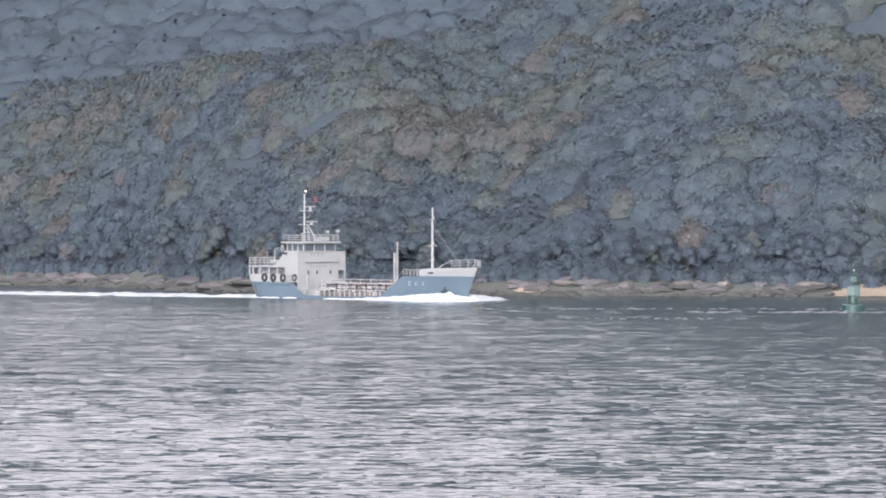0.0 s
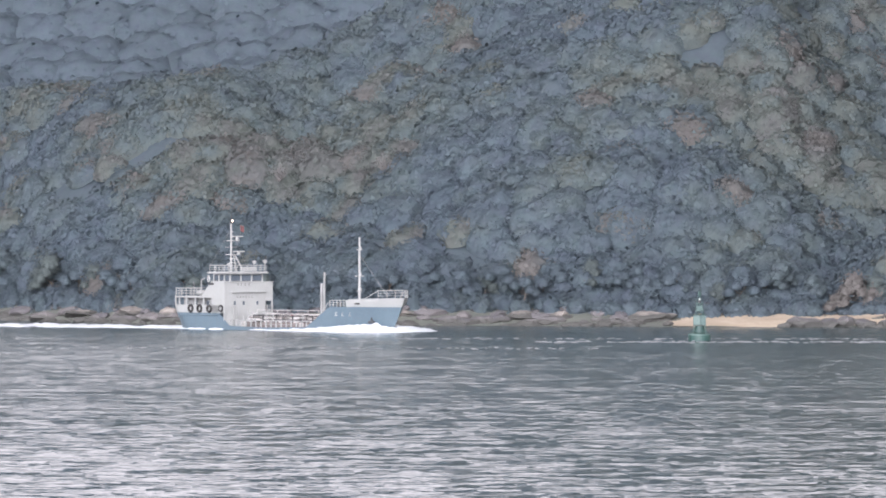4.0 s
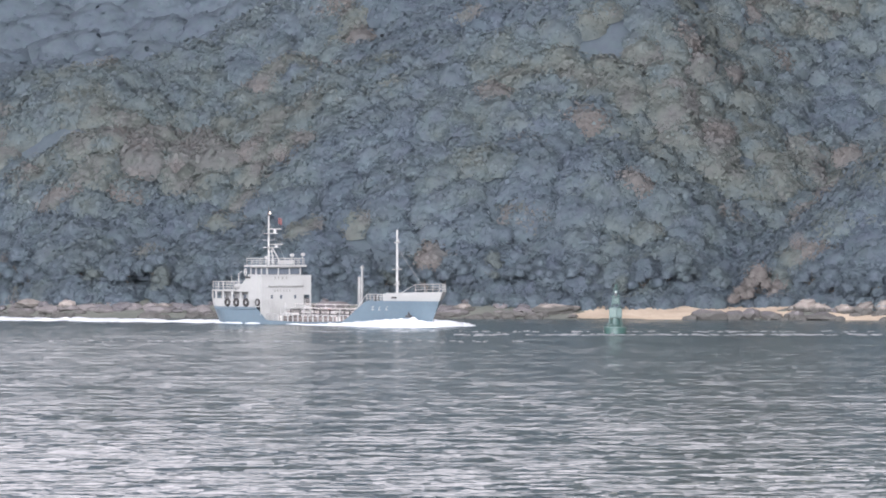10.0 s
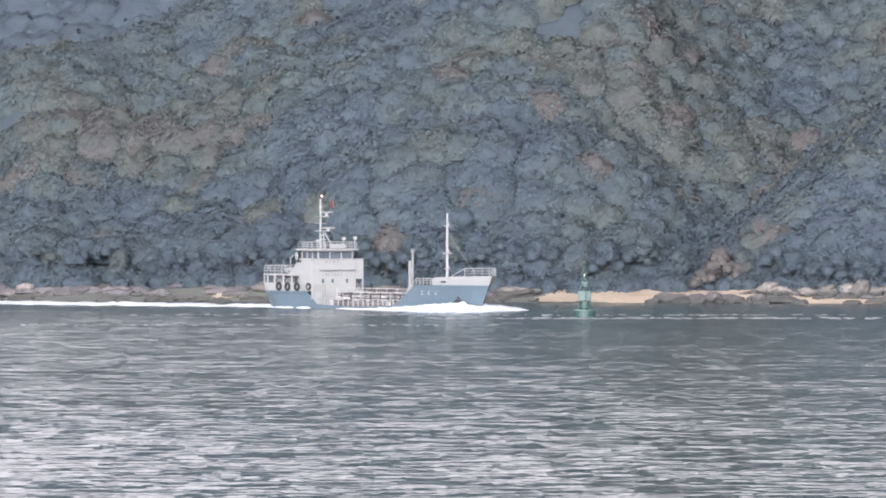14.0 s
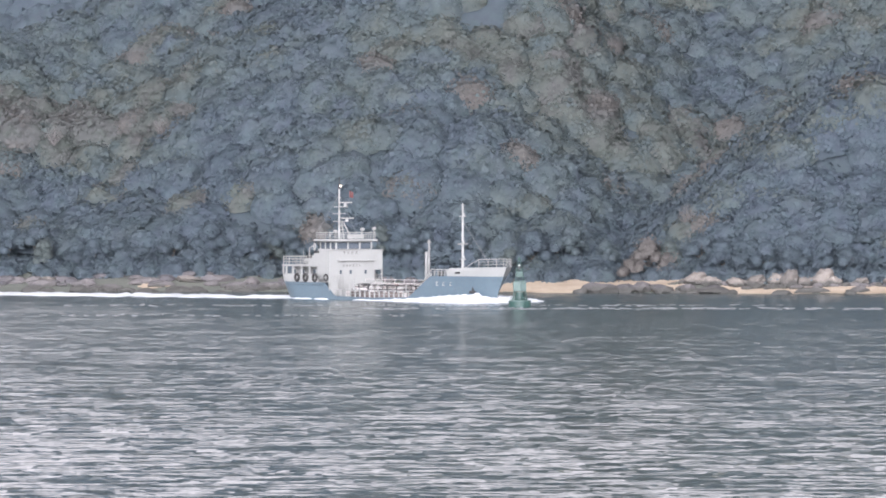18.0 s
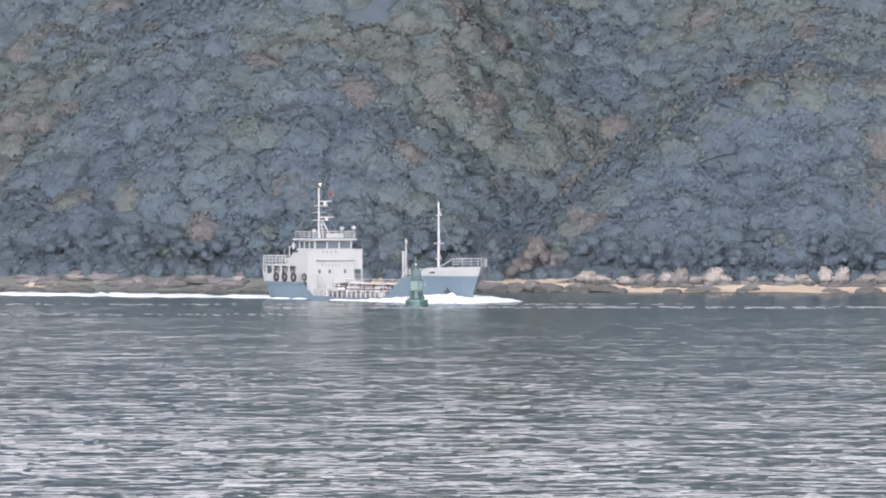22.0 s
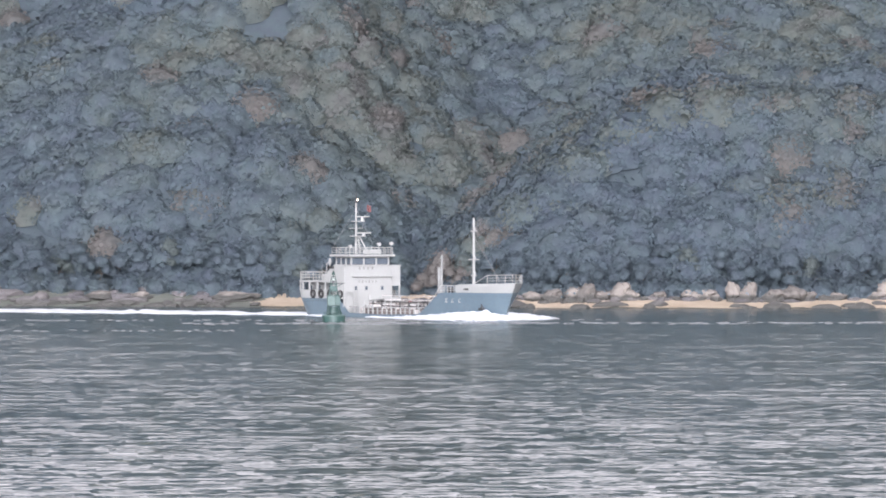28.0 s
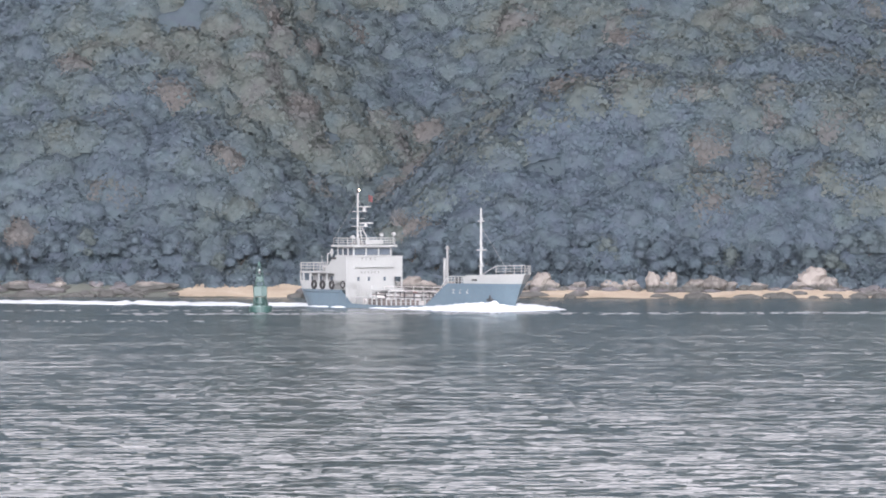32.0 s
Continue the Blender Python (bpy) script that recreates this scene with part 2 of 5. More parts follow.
BUOY_PALE = material("pale_green_buoy_paint", (0.05, 0.09, 0.08), (0.095, 0.14, 0.125), 1.5, 0.6, 0.1)


def lamp_material(name, colour, strength):
    m = bpy.data.materials.new(name)
    m.use_nodes = True
    b = m.node_tree.nodes["Principled BSDF"]
    b.inputs["Base Color"].default_value = (*colour, 1)
    b.inputs["Emission Color"].default_value, b.inputs["Emission Strength"].default_value = (*colour, 1), strength
    return m


LAMP = lamp_material("masthead_lamp_glow", (1.0, 0.80, 0.58), 2.2)
LENS = lamp_material("buoy_lantern_glow", (0.32, 0.38, 0.35), 0.03)


# ---- building helpers ----
def part(name, bm, mat, parent=None, label="", smooth=False):
    """Links a bmesh as one mesh object, under a thing or a part."""
    me = bpy.data.meshes.new(name)
    bm.normal_update()
    bm.to_mesh(me)
    bm.free()
    me.materials.append(mat)
    if smooth:
        me.shade_smooth()
    ob = new(name, me)
    ob.parent = parent
    return tagged(ob, label)


def mesh_object(name, verts, faces, mat, smooth=False):
    """verts n x 3 and faces n x k arrays to a mesh object."""
    verts, faces = np.asarray(verts, dtype=np.float32), np.asarray(faces, dtype=np.int32)
    me = bpy.data.meshes.new(name)
    k = faces.shape[1]
    me.vertices.add(len(verts))
    me.vertices.foreach_set("co", verts.ravel())
    me.loops.add(faces.size)
    me.loops.foreach_set("vertex_index", faces.ravel())
    me.polygons.add(len(faces))
    me.polygons.foreach_set("loop_start", np.arange(0, faces.size, k, dtype=np.int32))
    me.polygons.foreach_set("use_smooth", np.full(len(faces), smooth))
    me.update(calc_edges=True)
    me.materials.append(mat)
    return new(name, me)


def box(bm, x0, x1, y0, y1, z0, z1, bevel=0.0):
    m = Matrix.LocRotScale(((x0 + x1) / 2, (y0 + y1) / 2, (z0 + z1) / 2), None, (x1 - x0, y1 - y0, z1 - z0))
    made = bmesh.ops.create_cube(bm, size=1.0, matrix=m)
    if bevel:
        edges = list({e for v in made["verts"] for e in v.link_edges})
        bmesh.ops.bevel(bm, geom=edges, offset=bevel, segments=2, affect="EDGES", profile=0.5)
    return bm


def tube(bm, p, q, r, r2=None, seg=8):
    p, q = Vector(p), Vector(q)
    d = q - p
    m = Matrix.Translation((p + q) / 2) @ d.to_track_quat("Z", "Y").to_matrix().to_4x4()
    bmesh.ops.create_cone(bm, cap_ends=True, segments=seg, radius1=r, radius2=r if r2 is None else r2, depth=d.length, matrix=m)
    return bm


def ring(bm, centre, axis, radius, thick, seg=20, sides=8):
    """A torus of that radius round the axis."""
    turn = Vector(axis).to_track_quat("Z", "Y").to_matrix().to_4x4()
    m = Matrix.Translation(centre) @ turn
    loops = []
    for i in range(seg):
        a = 2 * math.pi * i / seg
        row = []
        for j in range(sides):
            b = 2 * math.pi * j / sides
            rr = radius + thick * math.cos(b)
            row.append(bm.verts.new(m @ Vector((rr * math.cos(a), rr * math.sin(a), thick * math.sin(b)))))
        loops.append(row)
    for i in range(seg):
        for j in range(sides):
            bm.faces.new((loops[i][j], loops[(i + 1) % seg][j], loops[(i + 1) % seg][(j + 1) % sides], loops[i][(j + 1) % sides]))
    return bm


def B():
    return bmesh.new()


def wave_noise(x, y, seed, terms=14, low=0.4, high=1.6):
    """Smooth random field of x and y arrays, about -1 to 1, wavenumbers between low and high."""
    r = np.random.RandomState(seed)
    out = np.zeros_like(x, dtype=float)
    for _ in range(terms):
        k, a, ph = r.uniform(low, high), r.uniform(0, 2 * np.pi), r.uniform(0, 2 * np.pi)
        out += np.sin(k * (np.cos(a) * x + np.sin(a) * y) + ph)
    return out / np.sqrt(terms / 2) / 1.6


# ---- the sea ----
def build_sea():
    """One sheet to the horizon; waves are modelled where the camera comes nearest, then fade into the relief of the surface."""
    near = np.arange(422, 640, 0.5)
    mid = 640 + np.cumsum(np.linspace(0.5, 2.2, 410))
    far = mid[-1] + np.cumsum(np.geomspace(4, 700, 26))
    back = np.array([-3200, -1500, -600, -200, 0, 150, 300, 360, 400])
    ys = np.r_[back, near, mid, far]
    n = 241
    side = np.linspace(-1, 1, n)
    half = np.interp(ys, [-3200, 0, 420, 1200, 1400, 5000], [3500, 120, 44, 172, 260, 3500])
    X = side[None, :] * half[:, None] + np.interp(ys, [395, 1200], [0, 8])[:, None]
    Y = np.repeat(ys[:, None], n, 1)
    r = np.random.RandomState(5)
    Z = np.zeros_like(X)
    for low, high, count, slope in ((2.0, 4.4, 44, 0.046),):
        for _ in range(count):
            lam = r.uniform(low, high)
            a = r.normal(math.pi / 2 + 0.05, 0.4)
            k = 2 * np.pi / lam
            amp = slope * math.sqrt(2 / count) / k
            ph = k * (np.cos(a) * X + np.sin(a) * Y) + r.uniform(0, 6.28)
            Z += amp * (np.sin(ph) + 0.4 * np.sin(2 * ph) + 0.2 * np.sin(3 * ph))  # steeper on the side the wind blows to
    gust = np.clip(0.97 + 0.15 * wave_noise(X * 0.14, Y * 0.07, 8), 0.6, 1.4)
    fade = np.interp(Y, [330, 400, 510, 620, 760, 900, 1150, 1180], [0, 0.95, 0.92, 0.75, 0.62, 0.7, 0.9, 0])
    Z *= gust * fade
    V = np.stack([X, Y, Z], -1).reshape(-1, 3)
    i = np.arange(len(ys) - 1)[:, None] * n + np.arange(n - 1)[None, :]
    Fc = np.stack([i, i + 1, i + n + 1, i + n], -1).reshape(-1, 4)
    sea = mesh_object("water", V, Fc, WATER, smooth=True)
    return tagged(sea, "rippled grey-green sea channel under a bright overcast sky", "sea", kind="structure")


water = build_sea()


# ---- the island: shore and wooded hill ----
SHORE_X = [-400, -200, -140, -103, -80, -60, -37, 0, 30, 42, 62, 105, 200, 400]
SHORE_Y = [1420, 1350, 1315, 1275, 1225, 1198, 1191, 1186, 1179, 1180, 1169, 1165, 1180, 1230]
CREST_X = [-400, -180, -122, -85, -50, -39, -29, -5, 40, 400]
CREST_Z = [22, 26, 30, 34, 37, 42, 48, 85, 120, 125]
SPUR_X = [36, 44, 50, 63, 76, 90, 112, 150, 400]
SPUR_Z = [1, 4, 9, 19, 27, 30, 29, 24, 18]


def shore_y(x):
    return np.interp(x, SHORE_X, SHORE_Y)


def land_z(x, y):
    x, y = np.asarray(x, float), np.asarray(y, float)
    d = y - shore_y(x) + 1.6 * wave_noise(x, y, 21, low=0.08, high=0.35)
    back = 26 * np.clip((x - 34) / 26, 0, 1)  # the main slope stands back behind the spur
    z = np.interp(d - back * np.clip((d - 12) / 20, 0, 1), [-60, -12, 0, 6, 14, 20, 70, 130, 260, 420, 700], [-7, -1.6, 0.0, 1.0, 2.2, 4.5, 31, 60, 122, 172, 190])
    rib = np.clip((d - 16) / 40, 0, 1)
    z += rib * (9 * np.exp(-((x + 8 - 0.3 * d) / 20) ** 2) - 7 * np.exp(-((x + 42) / 16) ** 2) - 6 * np.exp(-((x - 34 - 0.3 * d) / 15) ** 2))
    face = np.interp(d, [10, 14, 20, 44, 60, 90], [0, 2.2, 7, 32, 34, 0])
    top = np.interp(x, SPUR_X, SPUR_Z)
    nose = np.minimum(face, top - 2.5 + 2.5 * np.tanh((face - top) / 8))
    z = np.where(d > 10, np.maximum(z, nose), z)
    z += rib * 2.6 * wave_noise(x, y, 22, low=0.05, high=0.16)
    cap = np.interp(x, CREST_X, CREST_Z) + 1.5 * wave_noise(x, y, 23, low=0.03, high=0.12)
    over = np.maximum(z - cap + 4, 0)
    return np.where(z > cap - 4, cap - 4 + 4 * np.tanh(over / 4) - 0.25 * np.maximum(over - 14, 0), z)


def grid_mesh(name, xs, ys, zf, mat, smooth=True):
    X, Y = np.meshgrid(xs, ys)
    V = np.stack([X, Y, zf(X, Y)], -1).reshape(-1, 3)
    n = len(xs)
    i = np.arange(len(ys) - 1)[:, None] * n + np.arange(n - 1)[None, :]
    return mesh_object(name, V, np.stack([i, i + 1, i + n + 1, i + n], -1).reshape(-1, 4), mat, smooth)


hill = grid_mesh("ground", np.arange(-400, 401, 4.0), np.r_[np.arange(1120, 1260, 2.0), np.arange(1260, 1800, 8.0)], land_z, SOIL)
tagged(hill, "steep wooded island hillside rising from a rocky shore", "hillside", kind="structure")


def far_z(x, y):
    """A long ridge that climbs towards the east."""
    top = np.interp(x, [-1100, -300, -200, -100, -40, 100, 700], [90, 140, 160, 200, 250, 270, 200])
    return np.exp(-((y - 2300) / 260) ** 2) * (top + 14 * wave_noise(x, y, 31, low=0.004, high=0.02)) - 4


far_hill = grid_mesh("ground_far_ridge", np.arange(-1100, 700, 20.0), np.arange(1850, 2800, 20.0), far_z, SOIL)
tagged(far_hill, "distant wooded ridge behind the island hill", "hillside", kind="structure")


def beach(name, x0, x1, d0, d1, seed, label):
    xs, ds = np.arange(x0, x1, 0.6), np.arange(d0, d1, 0.5)
    X, Dd = np.meshgrid(xs, ds)
    Y = shore_y(X) + Dd
    Z = land_z(X, Y) + 0.12
    n = len(xs)
    i = (np.arange(len(ds) - 1)[:, None] * n + np.arange(n - 1)[None, :])
    edge = np.minimum((X - x0) / 7, (x1 - X) / 7)
    edge = np.minimum(edge, np.minimum((Dd - d0) / 1.6, (d1 - Dd) / 2.5)) + 0.35 * wave_noise(X, Y, seed, low=0.3, high=1.4)
    keep = (edge[:-1, :-1] > 0.25)
    F4 = np.stack([i, i + 1, i + n + 1, i + n], -1)[keep]
    ob = mesh_object(name, np.stack([X, Y, Z], -1).reshape(-1, 3), F4, SAND, True)
    return tagged(ob, label, "beach", kind="structure")


beach("beach_cove", 16, 52, -1.5, 16, 41, "pale tan sand beach in a cove below the trees")
beach("beach_strip", 54, 124, -1.5, 7.5, 42, "narrow tan sand strip below pale boulders")
beach("beach_patch", -33, -26, -1, 5, 43, "small patch of tan sand among dark rocks")


# ---- trees ----
def twig_template(seed, twigs=150):
    """A leafless crown: forking thin twigs as narrow blades."""
    r = np.random.RandomState(seed)
    verts, faces = [], []
    for _ in range(twigs):
        a, up = r.uniform(0, 2 * np.pi), r.uniform(0.05, 1.0)
        p = np.array([0, 0, -0.5])
        q = np.array([np.cos(a) * np.sqrt(1 - up * up), np.sin(a) * np.sqrt(1 - up * up), up * 0.9])
        for s in range(3):
            e = p + (q - p) * (0.45 + 0.27 * s) + r.normal(size=3) * 0.09
            w = np.array([0.014, 0.010, 0.007])[s] * r.uniform(0.8, 1.2)
            t = np.cross(e - p, r.normal(size=3))
            t *= w / np.linalg.norm(t)
            base = len(verts)
            verts += [p - t, p + t, e + t * 0.6, e - t * 0.6]
            faces.append([base, base + 1, base + 2, base + 3])
            p = e
    return np.array(verts), np.array(faces), np.tile((0.0, 0.0, 1.0), (len(verts), 1))


def ripple3(p, seed, low, high, terms=14):
    """Smooth random field over points in space, about -1 to 1."""
    r = np.random.RandomState(seed)
    out = np.zeros(len(p))
    for _ in range(terms):
        k = r.normal(size=3)
        out += np.sin(p @ (k / np.linalg.norm(k) * r.uniform(low, high)) + r.uniform(0, 6.28))
    return out / np.sqrt(terms / 2) / 1.6


def crown_cap(seed, lobes=16, around=12, up=5, cards=340, leaf=0.061, wide=0.95, loose=0.12):
    """The sunlit cap of a broad crown on a unit sphere, about the z axis: rounded boughs with sprays of leaves laid over them.
    Gives vertices, quads, the way each one faces and a tint for each bough."""
    r = np.random.RandomState(seed)

    def spread(count, reach):
        u, g = 1 - r.uniform(0, 1, count) * (1 - math.cos(reach)), r.uniform(0, 2 * np.pi, count)
        return np.stack([np.cos(g) * np.sqrt(1 - u * u), np.sin(g) * np.sqrt(1 - u * u), u], -1)

    c = spread(lobes, wide)
    rad = r.uniform(0.12, 0.30, lobes)
    c = c * (1.0 - rad * r.uniform(0.5, 0.85, lobes))[:, None]
    c, rad = np.concatenate([c, np.zeros((1, 3))]), np.append(rad, 0.96)
    shade = np.append(r.normal(size=lobes) * 0.035, 0.0)

    def surface(d):
        b = d @ c.T
        disc = b * b - ((c * c).sum(1) - rad ** 2)[None]
        t = np.where((disc > 0) & (b + np.sqrt(np.abs(disc)) > 0), b + np.sqrt(np.abs(disc)), 0.0)
        far = (t ** 20).sum(1) ** (1 / 20)
        w = (t / far[:, None]) ** 30
        w /= w.sum(1)[:, None]
        p = d * (far * (1 + 0.015 * ripple3(d, seed + 1, 14, 34)))[:, None]
        way = ((p[:, None, :] - c[None]) / rad[None, :, None] * w[..., None]).sum(1)
        way[:, :2] *= 1.1
        return p, way / np.linalg.norm(way, axis=1)[:, None] + 0.25 * d, w @ shade

    g, a = np.meshgrid(np.arange(around) * 2 * np.pi / around, np.linspace(0.03, wide + 0.12, up + 1))
    g = g + np.pi / around * (np.arange(up + 1) % 2)[:, None]
    p, way, tint = surface(np.stack([np.cos(g) * np.sin(a), np.sin(g) * np.sin(a), np.cos(a)], -1).reshape(-1, 3))
    p = p * (1 - 0.45 * loose)
    i, j = np.meshgrid(np.arange(up), np.arange(around), indexing="ij")
    k = (j + 1) % around
    core = np.stack([i * around + j, (i + 1) * around + j, (i + 1) * around + k, i * around + k], -1).reshape(-1, 4)
    q, face, leaf_tint = surface(spread(cards, wide))
    q = q * (1 + loose * (1.2 * r.uniform(0, 1, (cards, 1)) ** 1.3 - 0.35))
    look_out = face + r.normal(size=(cards, 3)) * 0.33
    t = np.cross(look_out, r.normal(size=(cards, 3)))
    t /= np.linalg.norm(t, axis=1)[:, None]
    b = np.cross(look_out, t)
    b /= np.linalg.norm(b, axis=1)[:, None]
    w, h = leaf * r.uniform(0.4, 1.3, (cards, 1)), leaf * r.uniform(0.4, 1.3, (cards, 1))
    q = np.stack([q - t * w, q - b * h * 0.8, q + t * w * 1.1, q + b * h], 1).reshape(-1, 3)
    ways = np.concatenate([way, np.repeat(face + r.normal(size=(cards, 3)) * 0.15, 4, 0)])
    return np.concatenate([p, q]), np.concatenate([core, len(p) + np.arange(cards * 4).reshape(-1, 4)]), ways, np.concatenate([tint, np.repeat(leaf_tint + r.normal(size=cards) * 0.02, 4)])


SCRUB = [crown_cap(330 + i, 14, 9, 4, 210, 0.13, 2.3, 0.45)[:3] for i in range(4)]


def tree_crown(seed, boughs=13):
    """A spreading crown of several leafy boughs at different heights."""
    r = np.random.RandomState(seed)
    vs, fs, ns, base = [], [], [], 0
    for i in range(boughs):
        v, f, way = SCRUB[i % len(SCRUB)]
        g, out, size = r.uniform(0, 6.28), r.uniform(0.3, 0.9) * (i > 0), r.uniform(0.24, 0.42) + 0.3 * (i == 0)
        vs.append(v * np.array([size, size, size * 0.8]) + np.array([out * np.cos(g), out * np.sin(g), 0.35 - 0.75 * out + r.uniform(-0.2, 0.25)]))
        ns.append(way)
        fs.append(f + base)
        base += len(v)
    return np.concatenate(vs), np.concatenate(fs), np.concatenate(ns)


CROWNS = [tree_crown(100 + i) for i in range(7)]
TWIGS = [twig_template(200 + i) for i in range(3)]


def assemble(name, templates, trees, mat):
    """One mesh of many crowns. trees: rows of x, y, z, radius, height, turn, kind, species."""
    vs, fs, sp, ns, base = [], [], [], [], 0
    for x, y, z, rad, high, turn, kind, species in trees:
        v, f, way = templates[int(kind) % len(templates)]
        c, s = np.cos(turn), np.sin(turn)
        vs.append(np.stack([x + rad * (v[:, 0] * c - v[:, 1] * s), y + rad * (v[:, 0] * s + v[:, 1] * c), z + high * v[:, 2]], -1))
        w = np.stack([way[:, 0] * c - way[:, 1] * s, way[:, 0] * s + way[:, 1] * c, way[:, 2] + 0.7], -1)
        ns.append(w / np.linalg.norm(w, axis=1)[:, None])
        fs.append(f + base)
        sp.append(np.full(len(v), species))
        base += len(v)
    ob = mesh_object(name, np.concatenate(vs), np.concatenate(fs), mat)
    at = ob.data.attributes.new("species", "FLOAT", "POINT")
    at.data.foreach_set("value", np.concatenate(sp).astype(np.float32))
    at = ob.data.attributes.new("outward", "FLOAT_VECTOR", "POINT")
    at.data.foreach_set("vector", np.concatenate(ns).astype(np.float32).ravel())
    return ob


def scatter(seed, x0, x1, d0, d1, step, deep=0.85):
    """Jittered places on the hill between two distances behind the shoreline."""
    r = np.random.RandomState(seed)
    out = []
    for d in np.arange(d0, d1, step * deep):
        for x in np.arange(x0, x1, step):
            px, pd = x + r.uniform(-0.6, 0.6) * step, max(d + r.uniform(-0.75, 0.75) * step, d0)
            out.append((px, float(shore_y(px)) + pd))
    return np.array(out), r


def slope_ways(zf, x, y, lift=0.25):
    """The way the slope faces at arrays of places, with a little of the upright growth of trees."""
    n = np.stack([(zf(x - 3, y) - zf(x + 3, y)) / 6, (zf(x, y - 3) - zf(x, y + 3)) / 6, np.full(len(x), 1.0 + lift)], -1)
    return n / np.linalg.norm(n, axis=1)[:, None]


def forest(name, label, templates, trees, zf):
    """Close woods in one mesh. trees: rows of x, y, height of the canopy, radius of the crown's curve, how far it stands out, turn, kind, species."""
    vs, fs, sp, ns, base = [], [], [], [], 0
    places = np.array([t[:2] for t in trees])
    for (x, y, z, rad, proud, turn, kind, species), n in zip(trees, slope_ways(zf, places[:, 0], places[:, 1])):
        v, f, way, tint = templates[int(kind) % len(templates)]
        n = Vector(n)
        m = np.array((n.to_track_quat("Z", "Y").to_matrix() @ Matrix.Rotation(turn, 3, "Z")))
        middle = np.array((x, y, z)) - np.array(n) * (rad - proud)
        vs.append(middle + rad * (v @ m.T))
        ns.append(way @ m.T + np.array([0, -0.15, 0.5]))
        fs.append(f + base)
        sp.append(np.clip(species + tint, 0, 1))
        base += len(v)
    ns, spots = np.concatenate(ns), np.concatenate(vs)
    sp = np.concatenate(sp) + 0.10 * ripple3(spots, 7, 0.5, 1.6, 24) + 0.06 * ripple3(spots, 8, 0.12, 0.4, 16)  # growth differs from bough to bough
    ob = mesh_object(name, spots, np.concatenate(fs), HAZED_LEAVES, True)
    at = ob.data.attributes.new("species", "FLOAT", "POINT")
    at.data.foreach_set("value", np.clip(sp, 0, 0.9).astype(np.float32))
    at = ob.data.attributes.new("outward", "FLOAT_VECTOR", "POINT")
    at.data.foreach_set("vector", (ns / np.linalg.norm(ns, axis=1)[:, None]).astype(np.float32).ravel())
    return tagged(ob, label, "woods", kind="stuff")


def leafy_floor():
    """The lower storey that closes the woods between the crowns."""
    xs, ds = np.arange(-130, 148, 1.1), np.arange(15, 152, 1.1)
    X, D = np.meshgrid(xs, ds)
    Y = shore_y(X) + D
    Z = land_z(X, Y) + np.interp(D, [15, 20], [0.0, 0.9]) + 0.4 * wave_noise(X, Y, 91, 24, 0.8, 2.4)
    n = len(xs)
    i = np.arange(len(ds) - 1)[:, None] * n + np.arange(n - 1)[None, :]
    ob = mesh_object("understorey", np.stack([X, Y, Z], -1).reshape(-1, 3), np.stack([i, i + 1, i + n + 1, i + n], -1).reshape(-1, 4), HAZED_LEAVES, True)
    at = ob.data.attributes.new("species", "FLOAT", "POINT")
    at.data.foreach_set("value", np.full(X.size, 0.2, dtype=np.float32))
    at = ob.data.attributes.new("outward", "FLOAT_VECTOR", "POINT")
    at.data.foreach_set("vector", np.tile((0.0, -0.5, 0.86), X.size).astype(np.float32))
    return tagged(ob, "dense evergreen understorey between the tree crowns", "woods", kind="stuff")


